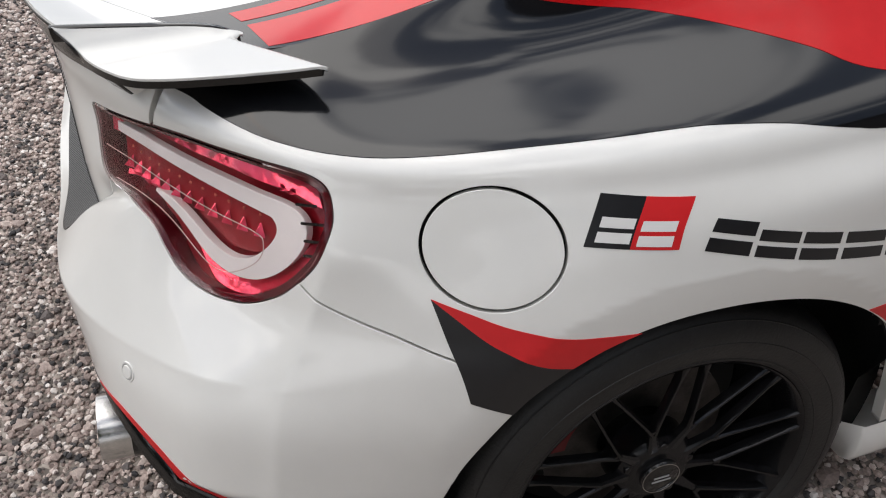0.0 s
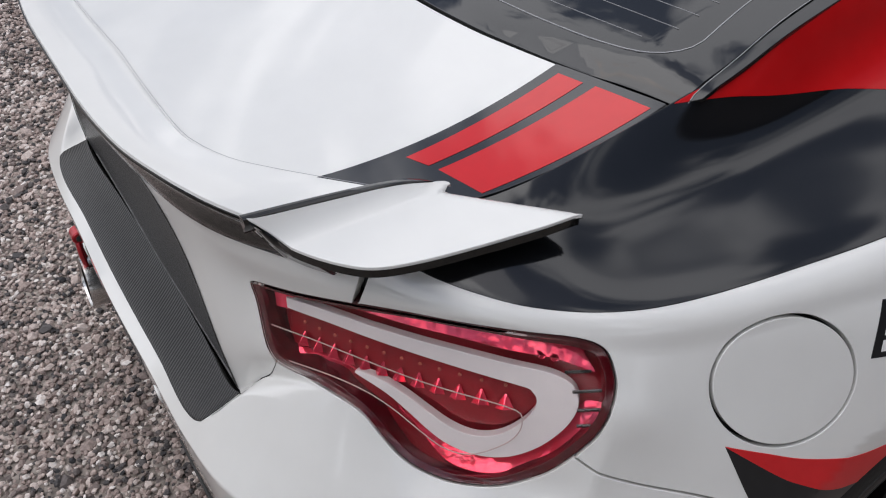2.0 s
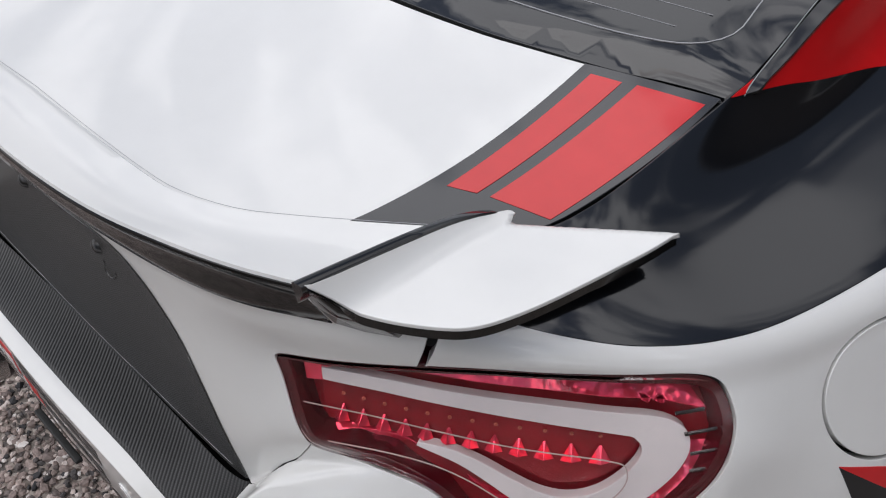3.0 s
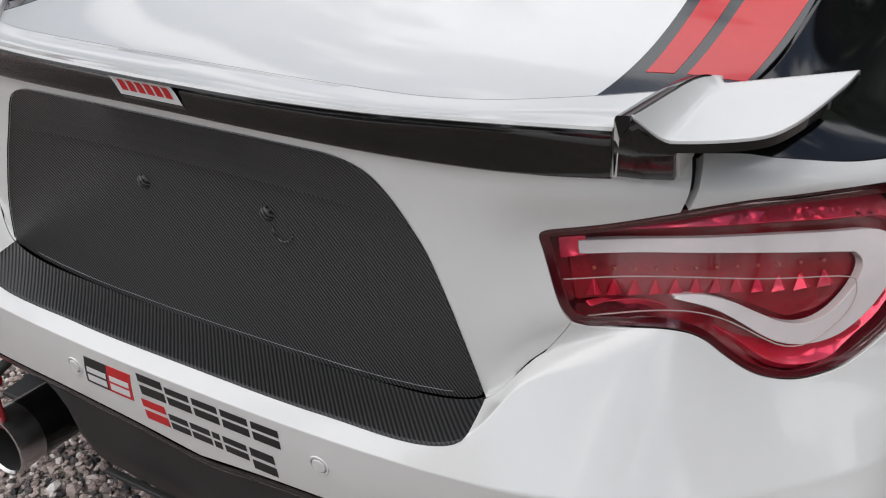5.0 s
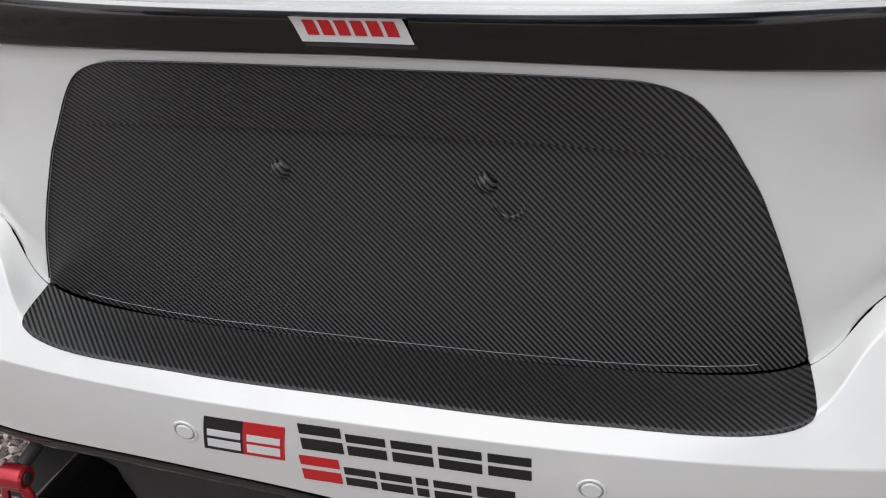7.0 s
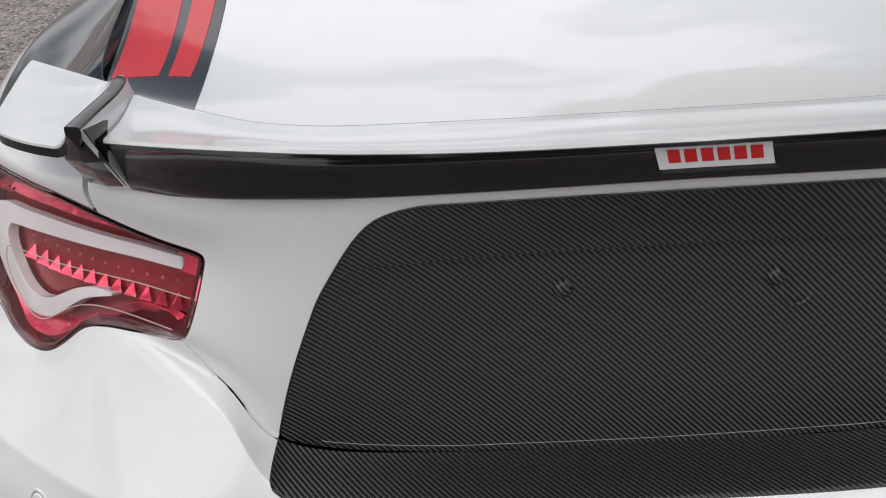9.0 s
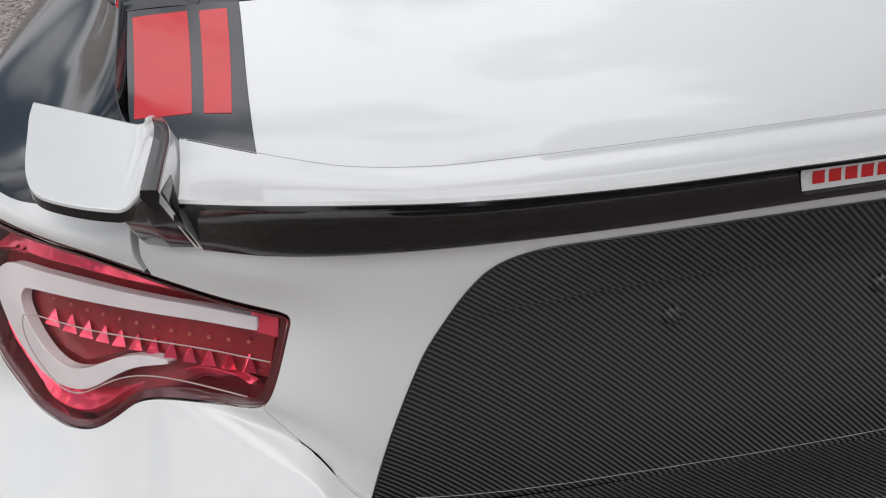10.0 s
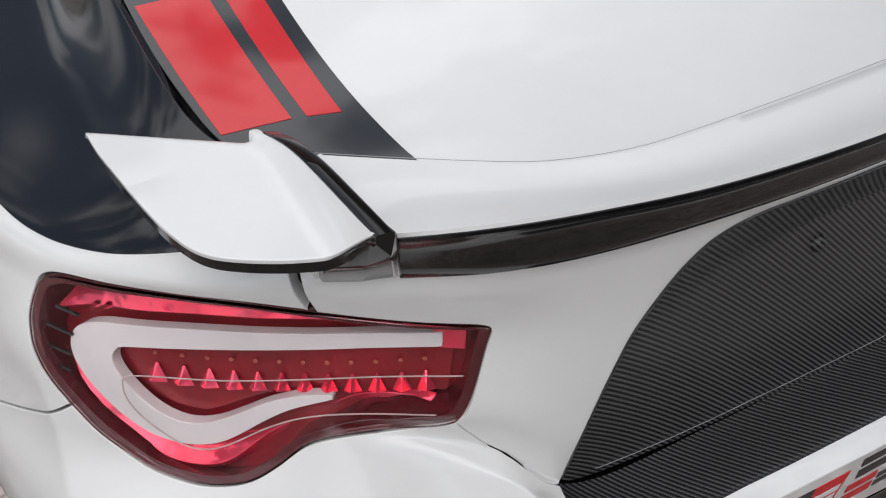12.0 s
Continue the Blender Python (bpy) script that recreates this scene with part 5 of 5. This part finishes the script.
def side_sticker(s):
    st = new("side_sticker")
    st.parent = car
    tagged(st, "black and red sponsor sticker with grey letter bars")
    low_l, low_r, up_r, up_l = (8.28, 5.94), (8.91, 5.60), (9.04, 6.78), (8.46, 7.04)
    if s < 0:
        low_l, low_r, up_r, up_l = [(-u, v) for u, v in (low_r, low_l, up_l, up_r)]
    c = (low_l, low_r, up_r, up_l)
    dark, red = (M_DECALB, M_DECALR)
    patch("sticker_half", shell, quad(*c, 0, 0.505, 0, 1), dark, st, "black half", off=0.0006, skirt=0.0006)
    patch("sticker_half", shell, quad(*c, 0.505, 1, 0, 1), red, st, "red half", off=0.0006, skirt=0.0006)
    glyph(c, 0.10, 0.48, 0.10, 0.58, M_DECALW, st, 0.0011)
    glyph(c, 0.56, 0.92, 0.06, 0.54, M_DECALW, st, 0.0011)
    a, b = (9.06, 5.47), (10.32, 3.85)
    d, e = (9.16, 6.17), (10.32, 4.75)
    c = (a, b, e, d) if s > 0 else tuple((-u, v) for u, v in (b, a, d, e))
    for f0, f1, g1 in ((0.0, 0.20, 1.0), (0.225, 0.41, 0.8), (0.43, 0.60, 0.8), (0.625, 0.80, 0.8), (0.82, 0.995, 0.8)):
        glyph(c, f0, f1, 0.0, g1, M_DECALB, st, 0.0006)


for s in (1, -1):
    side_sticker(s)


def rear_sticker():
    st = new("rear_sticker")
    st.parent = car
    tagged(st, "black and red sponsor sticker with two rows of letter bars")

    def corners(x0, x1, z0, z1):
        return (on_rear(x0, z0), on_rear(x1, z0), on_rear(x1, z1), on_rear(x0, z1))

    c = (on_rear(-0.188, 0.4960), on_rear(-0.099, 0.4955), on_rear(-0.090, 0.5440), on_rear(-0.178, 0.5430))
    patch("sticker_half", shell, quad(*c, 0, 0.5, 0, 1), M_DECALB, st, "black half", off=0.0006, skirt=0.0006)
    patch("sticker_half", shell, quad(*c, 0.5, 1, 0, 1), M_DECALR, st, "red half", off=0.0006, skirt=0.0006)
    glyph(c, 0.05, 0.47, 0.08, 0.58, M_DECALW, st, 0.0011)
    glyph(c, 0.55, 0.95, 0.08, 0.58, M_DECALW, st, 0.0011)
    c = corners(-0.076, 0.152, 0.518, 0.553)
    for f0, f1, g1 in ((0.0, 0.19, 1.0), (0.21, 0.385, 0.82), (0.41, 0.585, 0.82), (0.61, 0.79, 0.82), (0.815, 0.995, 0.82)):
        glyph(c, f0, f1, 0.0, g1, M_DECALB, st, 0.0006)
    c = corners(-0.082, 0.136, 0.472, 0.508)
    glyph(c, 0.0, 0.19, 0.0, 1.0, M_DECALR, st, 0.0006)
    for f0, f1, g0 in ((0.21, 0.36, 0.0), (0.38, 0.53, 0.0), (0.55, 0.605, 0.0), (0.63, 0.80, 0.0), (0.825, 0.995, -0.25)):
        glyph(c, f0, f1, g0, 0.72, M_DECALB, st, 0.0006)


rear_sticker()


# ---- wheels ----
def wheel(s):
    """Mesh-spoke alloy wheel; local z is the axle, pointing outwards."""
    w = new("wheel")
    w.parent = car
    tagged(w, "black mesh-spoke alloy wheel with a road tyre")
    w.matrix_local = Matrix.Translation((0.866 * s, 0.836, 0.302)) @ (pose(0, 0, 0, 0, 90, 0) if s > 0 else pose(0, 0, 0, 0, -90, 0))
    lathe("tyre", [(0.222, -0.010), (0.229, -0.002), (0.234, 0.004), (0.245, 0.007), (0.262, 0.009), (0.278, 0.006), (0.292, -0.001), (0.303, -0.013), (0.3095, -0.028), (0.3125, -0.05), (0.3135, -0.10), (0.3125, -0.16), (0.307, -0.185), (0.29, -0.205), (0.26, -0.212), (0.23, -0.205), (0.222, -0.2)], M_RUBBER, w, "black road tyre", None, 128)
    for r in (0.2395, 0.268, 0.2955):
        z = np.interp(r, [0.234, 0.245, 0.262, 0.278, 0.292, 0.303], [0.004, 0.007, 0.009, 0.006, -0.001, -0.013])
        lathe("tyre_ridge", [(r - 0.0016, z - 0.001), (r - 0.0006, z + 0.0009), (r + 0.0006, z + 0.0009), (r + 0.0016, z - 0.0012)], M_RUBBER, w, "", None, 96)
    # added plate that closes the rim and keeps the view through the spokes black
    lathe("barrel", [(0.212, -0.19), (0.205, -0.15), (0.0001, -0.15)], M_GAP, w, "black backing plate added inside the rim", None, 48)
    lathe("rim", [(0.212, -0.19), (0.207, -0.15), (0.205, -0.06), (0.212, -0.024), (0.2195, -0.010), (0.2235, -0.003), (0.2275, -0.0005), (0.2300, -0.0025), (0.2305, -0.008), (0.226, -0.012), (0.226, -0.19)], M_RIM, w, "satin black rim lip", None, 128)
    hub = lathe("hub", [(0.0001, -0.012), (0.030, -0.012), (0.030, -0.018), (0.036, -0.020), (0.044, -0.019), (0.056, -0.022), (0.064, -0.030), (0.066, -0.07), (0.0001, -0.07)], M_RIM, w, "satin black hub", None, 64)
    lathe("centre_cap", [(0.0001, -0.0075), (0.026, -0.0080), (0.0283, -0.0095), (0.0285, -0.014)], M_GLOSS, w, "gloss black centre cap", None, 48)
    lathe("cap_ring", [(0.0280, -0.0105), (0.0286, -0.0080), (0.0296, -0.0080), (0.0301, -0.0125)], M_CHROME, w, "thin bright ring round the cap", None, 48)
    for k in range(2):
        bm = bmesh.new()
        bmesh.ops.create_cube(bm, size=1.0)
        for v in bm.verts:
            v.co = Vector((v.co.x * 0.0032 + 0.004 - 0.0075 * k, v.co.y * (0.024 if k else 0.030), v.co.z * 0.0006 - 0.0072))
        part_bm("cap_bar", bm, M_LINE, w, "", smooth=False)
    for k in range(5):
        a = radians(29.5 + 72 * k)
        lathe("wheel_nut", [(0.0001, -0.020), (0.0065, -0.0205), (0.0078, -0.023), (0.0082, -0.04)], M_RIM, w, "", Matrix.Translation((0.052 * math.cos(a), 0.052 * math.sin(a), 0)), 6)

    # one forked spoke, copied round
    def bar(bm, pts):
        """A ridged bar: (radius along, angle degrees, height, width)."""
        rings = []
        for i, (r, ang, z, wd) in enumerate(pts):
            a = radians(ang)
            c = Vector((r * math.cos(a), r * math.sin(a), z))
            r2, a2 = (pts[i + 1][0], radians(pts[i + 1][1])) if i + 1 < len(pts) else (None, None)
            if r2 is None:
                r2, a2 = r, a
                p = pts[i - 1]
                t = c - Vector((p[0] * math.cos(radians(p[1])), p[0] * math.sin(radians(p[1])), 0))
            else:
                t = Vector((r2 * math.cos(a2), r2 * math.sin(a2), 0)) - c
            t.z = 0
            t.normalize()
            n = Vector((-t.y, t.x, 0))
            rings.append([bm.verts.new(c + n * q * wd + Vector((0, 0, h))) for q, h in ((-0.4, -0.015), (-0.5, -0.003), (-0.25, 0.0), (0.25, 0.0), (0.5, -0.003), (0.4, -0.015))])
        for a, b in zip(rings, rings[1:]):
            for i in range(6):
                bm.faces.new((a[i], a[(i + 1) % 6], b[(i + 1) % 6], b[i]))
        bm.faces.new(rings[0])
        bm.faces.new(rings[-1])

    bm = bmesh.new()
    bar(bm, [(0.045, 0, -0.020, 0.022), (0.066, 0, -0.018, 0.0150), (0.084, 0, -0.016, 0.0115), (0.102, 0, -0.014, 0.0120)])
    for d in (-1, 1):
        bar(bm, [(0.092, 1.2 * d, -0.014, 0.0080), (0.112, 4.6 * d, -0.013, 0.0066), (0.155, 9.8 * d, -0.010, 0.0058), (0.200, 12.9 * d, -0.007, 0.0062), (0.224, 14.0 * d, -0.004, 0.011)])
    spoke = part_bm("spoke", bm, M_RIM, w, "forked satin black spoke", angle=30)
    for k in range(1, 10):
        other = new("spoke", spoke.data)
        other.parent = w
        other.matrix_local = Matrix.Rotation(radians(11.5 + 36 * k), 4, "Z")
        tagged(other, "forked satin black spoke")
    spoke.matrix_local = Matrix.Rotation(radians(11.5), 4, "Z")
    lathe("brake_disc", [(0.06, -0.095), (0.148, -0.095), (0.148, -0.118), (0.06, -0.118)], M_DISC, w, "steel brake disc", None, 72)
    bm = bmesh.new()
    ring = []
    for k in range(13):
        a = radians(212 + 4 * k)
        ring.append([bm.verts.new((r * math.cos(a), r * math.sin(a), z)) for r, z in ((0.120, -0.085), (0.155, -0.082), (0.163, -0.092), (0.163, -0.13), (0.120, -0.13))])
    for a, b in zip(ring, ring[1:]):
        for i in range(5):
            bm.faces.new((a[i], a[(i + 1) % 5], b[(i + 1) % 5], b[i]))
    bm.faces.new(ring[0])
    bm.faces.new(ring[-1])
    part_bm("caliper", bm, M_REDPART, w, "red brake caliper", angle=40)
    # arch liner, fixed to the body
    pts, faces = [], []
    n = 40
    for k in range(n + 1):
        a = radians(-15 + 210 * k / n)
        r0 = arch_radius(a)
        for r, x in ((r0 + 0.0015, 0.852), (r0 + 0.008, 0.850), (r0 + 0.033, 0.80), (r0 + 0.043, 0.58), (0.10, 0.56)):
            x -= 0.06 * max(0.0, min(1.0, (0.3 - math.sin(a)) / 0.3)) * (r < r0 + 0.02)
            pts.append((x * s, 0.834 + r * math.cos(a), 0.311 + r * math.sin(a)))
    for k in range(n):
        for j in range(4):
            faces.append((k * 5 + j, k * 5 + 5 + j, k * 5 + 6 + j, k * 5 + 1 + j))
    part("arch_liner", pts, faces, M_GAP, car, "black wheel arch liner")


for s in (1, -1):
    wheel(s)


# ---- lower valance, exhausts, tow hook ----
def valance():
    low = BUMPER_LOW
    lip = spline([(-u, v) for u, v in low[:0:-1]] + low, 0.1)
    p, du, dv, n = frames(shell, lip)
    rows = []
    for inn, drop in ((0.000, -0.001), (-0.0005, -0.006), (0.003, -0.011), (0.010, -0.013), (0.011, -0.018), (0.009, -0.022), (0.010, -0.027), (0.016, -0.030), (0.020, -0.08), (0.028, -0.14), (0.045, -0.20), (0.10, -0.255)):
        cut = np.interp(np.abs(p[:, 0]), [0.0, 0.33, 0.385, 0.555, 0.60], [1.0, 1.0, 0.66, 0.60, 0.55]) if drop < -0.031 else 1.0
        fall = np.zeros((len(p), 3))
        fall[:, 2] = -0.03 + (drop + 0.03) * cut if drop < -0.031 else drop
        fall[:, 2] -= np.interp(np.abs(lip[:, 0]), [3.7, 5.0, 6.8], [0.0, 0.012, 0.016]) * min(1.0, -drop / 0.006)
        out = np.interp(np.abs(lip[:, 0]), [3.7, 4.5, 6.8], [0.0, 0.012, 0.018]) * (0.0 if drop > -0.002 else 1.0 if drop > -0.012 else 0.4)
        if drop < -0.031:
            # tunnels round the exhaust tips
            fall[:, 1] = np.interp(np.abs(p[:, 0]), [0.30, 0.365, 0.40, 0.60, 0.68], [0.0, 0.03, 0.12, 0.12, 0.06])
        rows.append(p - n * inn * (1, 1, 0.3) + n * out[:, None] * (1, 1, 0) + fall)
    m = len(p)

    def band(name, r0, r1, mat, label):
        pts = np.concatenate(rows[r0 : r1 + 1])
        faces = [(r * m + i, r * m + i + 1, (r + 1) * m + i + 1, (r + 1) * m + i) for r in range(r1 - r0) for i in range(m - 1)]
        part(name, pts, faces, mat, car, label)

    band("lip_strip", 0, 3, M_GLOSS, "gloss black strip under the bumper edge")
    band("lip_groove", 3, 4, M_GAP, "dark groove under the bumper edge")
    band("lip_bead", 4, 7, M_SATIN, "dark grey bead along the diffuser")
    band("diffuser", 7, 11, M_TRIM, "black plastic rear diffuser")
    for s in (1, -1):
        # bar added to catch light in place of the recess's top edge
        rounded_box("diffuser_edge_bar", (0.15, 0.012, 0.007), pose(0.165 * s, 0.0885, 0.292, -6, 0, 0), M_TRIM, car, "narrow bar added for the lit top edge of a diffuser recess", 0.0025)


valance()
rounded_box("diffuser_floor", (1.24, 0.9, 0.012), pose(0, 0.62, 0.235), M_TRIM, car, "black plastic floor behind the diffuser", 0.004)


def exhaust(s):
    tip = new("exhaust_tip")
    tip.parent = car
    tagged(tip, "polished round exhaust tip")
    m = Matrix.Translation((0.458 * s, 0.058, 0.274)) @ pose(0, 0, 0, 84, 0, 0)
    lathe("tip_ring", [(0.0535, -0.045), (0.0545, -0.03), (0.0555, -0.004), (0.0550, 0.002), (0.0520, 0.003), (0.0495, -0.002)], M_CHROME, tip, "polished steel end ring", m, 64)
    lathe("tip_sleeve", [(0.050, -0.24), (0.0525, -0.10), (0.0535, -0.045)], M_GLOSS, tip, "dark pipe behind the end ring", m, 48)
    lathe("tip_bore", [(0.0495, -0.002), (0.047, -0.14), (0.0001, -0.14)], M_SOOT, tip, "sooty bore", m, 48)


for s in (1, -1):
    exhaust(s)


def tow_hook():
    """Red folding tow hook on a black stud, beside the exhaust."""
    hook = new("tow_hook")
    hook.parent = car
    tagged(hook, "red anodised folding tow hook")
    base = Vector((-0.458, 0.077, 0.393))
    tube("stud", [base + Vector((0.016, 0.070, 0.030)), base + Vector((0.003, 0.012, 0.006))], 0.0085, M_TRIM, hook, "black threaded stud", 16)
    lathe("clevis", [(0.0001, -0.016), (0.006, -0.016), (0.012, -0.0165), (0.0145, -0.014), (0.0145, 0.014), (0.012, 0.0165), (0.006, 0.016), (0.0001, 0.016)], M_ANOD, hook, "red clevis barrel", Matrix.Translation(base) @ pose(0, 0, 0, 0, 90, 0), 32)
    lathe("bolt_head", [(0.0001, 0.0185), (0.0055, 0.0185), (0.0075, 0.0175), (0.008, 0.0155)], M_TRIM, hook, "black bolt head", Matrix.Translation(base) @ pose(0, 0, 0, 0, 90, 0), 6)
    ring = spline([(0.012, -0.006, -0.012), (0.016, -0.008, -0.040), (0.010, -0.006, -0.076), (-0.006, -0.002, -0.094), (-0.022, 0.000, -0.092), (-0.026, -0.002, -0.060), (-0.016, -0.004, -0.016)], 0.005, closed=True)
    tube("ring", [base + Vector(q) for q in ring], 0.0065, M_ANOD, hook, "red pull ring", 10, closed=True, squash=(1.0, 0.8))


tow_hook()


# ---- surroundings, seen in the paintwork ----
def hedge(x0, y0, x1, y1, height, depth, seed):
    """A clipped dark hedge of many small leaf clumps round a core."""
    rng = np.random.default_rng(seed)
    a, b = np.array([x0, y0]), np.array([x1, y1])
    length = np.linalg.norm(b - a)
    along = (b - a) / length
    across = np.array([-along[1], along[0]])
    verts, faces = [], []
    for _ in range(int(length * 420)):
        f, g, h = rng.uniform(0, length), rng.uniform(-0.5, 0.5) * depth, height * rng.uniform(0.0, 1.0) ** 0.7
        h *= 0.86 + 0.14 * math.sin(f * 1.7 + seed) * math.sin(f * 0.6)
        c = np.array([*(a + along * f + across * g), h])
        d1, d2 = rng.normal(0, 1, 3), rng.normal(0, 1, 3)
        d1 *= rng.uniform(0.10, 0.24) / np.linalg.norm(d1)
        d2 *= rng.uniform(0.08, 0.18) / np.linalg.norm(d2)
        k = len(verts)
        verts += [c - d1, c + d2, c + d1, c - d2]
        faces.append((k, k + 1, k + 2, k + 3))
    leaf = speckle(material("hedge_leaf", (0.04, 0.07, 0.025), 0.6), ((0.025, 0.045, 0.018), (0.07, 0.10, 0.04)), 2.0)
    ob = part("hedge", verts, faces, leaf, None, smooth=False)
    tagged(ob, "unseen dark green hedge added for the tree line in the reflections", "hedge", kind="stuff")


# unseen, added to give the paintwork a dark tree line to reflect
hedge(-9.0, -11.5, 9.0, -11.5, 2.4, 1.2, 5)


def house():
    """A dark timber house beside the yard: boarded walls, pitched roof, white-framed windows."""
    h = new("house")
    h.location = (8.6, 7.4, 0)
    tagged(h, "dark stained timber house with a grey pitched roof", "house")
    m_wall = speckle(material("dark_stained_timber", (0.05, 0.035, 0.03), 0.7), ((0.035, 0.025, 0.02), (0.065, 0.048, 0.04)), 6.0, 0.002, 60.0)
    m_roof = speckle(material("grey_roofing", (0.1, 0.1, 0.1), 0.8), ((0.07, 0.07, 0.07), (0.13, 0.125, 0.12)), 5.0, 0.004, 30.0)
    m_frame = speckle(material("white_window_paint", (0.7, 0.7, 0.68), 0.5), ((0.66, 0.66, 0.64), (0.74, 0.74, 0.72)), 4.0)
    a, b, eave, ridge = 2.6, 6.6, 5.4, 7.3
    pts = [(x, y, z) for y in (-b, b) for x, z in ((-a, 0), (a, 0), (a, eave), (0, ridge), (-a, eave))]
    part("wall", pts, [(0, 1, 2, 3, 4), (9, 8, 7, 6, 5), (4, 9, 5, 0), (1, 6, 7, 2)], m_wall, h, "dark stained board walls", smooth=False)
    for k in range(44):
        y = -b + 0.15 + 0.3 * k
        rounded_box("cover_board", (0.03, 0.06, eave - 0.15), pose(-a - 0.012, y, (eave - 0.15) / 2 + 0.05), m_wall, h, "", 0.004)
    for s in (1, -1):
        pts = [(0, -b - 0.4, ridge + 0.1), (0, b + 0.4, ridge + 0.1), (s * (a + 0.5), b + 0.4, eave - 0.25), (s * (a + 0.5), -b - 0.4, eave - 0.25)]
        pts += [(x, y, z - 0.12) for x, y, z in pts]
        part("roof", pts, [(0, 1, 2, 3), (7, 6, 5, 4), (0, 3, 7, 4), (1, 5, 6, 2), (2, 6, 7, 3)], m_roof, h, "grey pitched roof side", smooth=False)
    for y, z in ((-4.2, 1.7), (0.0, 1.7), (4.2, 1.7)):
        frame_part = rounded_box("window", (0.08, 1.2, 1.3), pose(-a - 0.03, y, z), m_frame, h, "white framed window", 0.01)
        for q in (-0.28, 0.28):
            rounded_box("pane", (0.03, 0.46, 1.1), pose(-a - 0.075, y + q, z), M_TINT, frame_part, "dark pane", 0.004)


house()

M_BARK = speckle(material("bark", (0.1, 0.07, 0.05), 0.9), ((0.06, 0.045, 0.035), (0.15, 0.115, 0.085)), 14.0, 0.01, 40.0)
M_LEAF = speckle(material("leaf", (0.05, 0.08, 0.03), 0.6), ((0.03, 0.05, 0.02), (0.08, 0.115, 0.045)), 1.5)


def tree(x, y, height, spread, seed):
    """A broad yard tree: tapered trunk with limbs, and a ragged crown of leaf clumps."""
    rng = np.random.default_rng(seed)
    t = new("tree")
    t.location = (x, y, 0)
    tagged(t, "tall leafy tree with a ragged dark green crown beside the yard", "tree", "trees round the yard")
    lean = rng.normal(0, 0.3, 2)
    trunk = [(lean[0] * f, lean[1] * f, height * 0.62 * f) for f in np.linspace(0, 1, 8)]
    tube("trunk", trunk, [0.22 * (1 - 0.75 * f) for f in np.linspace(0, 1, 8)], M_BARK, t, "", 10)
    ends = []
    for k in range(8):
        a, f = 2.4 * k + rng.uniform(-0.3, 0.3), rng.uniform(0.35, 0.95)
        p0 = np.array([lean[0] * f, lean[1] * f, height * 0.62 * f])
        reach = spread * rng.uniform(0.45, 0.8)
        p1 = p0 + (reach * math.cos(a), reach * math.sin(a), height * rng.uniform(0.12, 0.3))
        mid = (p0 + p1) / 2 + (0, 0, 0.2)
        tube("limb", spline([p0, mid, p1], 0.4), 0.05, M_BARK, t, "", 6)
        ends += [p1, mid]
    ends.append(np.array([lean[0], lean[1], height * 0.8]))
    verts = []
    for c in ends:
        r, n = spread * rng.uniform(0.28, 0.48), 520
        d = rng.normal(0, 1, (n, 3))
        d *= (r * rng.uniform(0.3, 1.0, n) ** 0.5 / np.linalg.norm(d, axis=1))[:, None]
        q = c + d * (1, 1, 0.8)
        d1, d2 = rng.normal(0, 1, (n, 3)), rng.normal(0, 1, (n, 3))
        d1 *= (rng.uniform(0.12, 0.30, n) / np.linalg.norm(d1, axis=1))[:, None]
        d2 *= (rng.uniform(0.09, 0.20, n) / np.linalg.norm(d2, axis=1))[:, None]
        verts.append(np.stack([q - d1, q + d2, q + d1, q - d2], 1).reshape(-1, 3))
    verts = np.concatenate(verts)
    faces = np.arange(len(verts)).reshape(-1, 4).tolist()
    part("crown", verts, faces, M_LEAF, t, "", smooth=False)


for k, (x, y, h, r) in enumerate(((6.8, -2.8, 6.0, 2.6), (3.6, 11.5, 7.0, 3.0), (-4.5, -10.0, 6.0, 2.6), (0.8, -12.5, 7.0, 3.0), (5.0, -9.5, 6.0, 2.6))):
    tree(x, y, h, r, 20 + k)
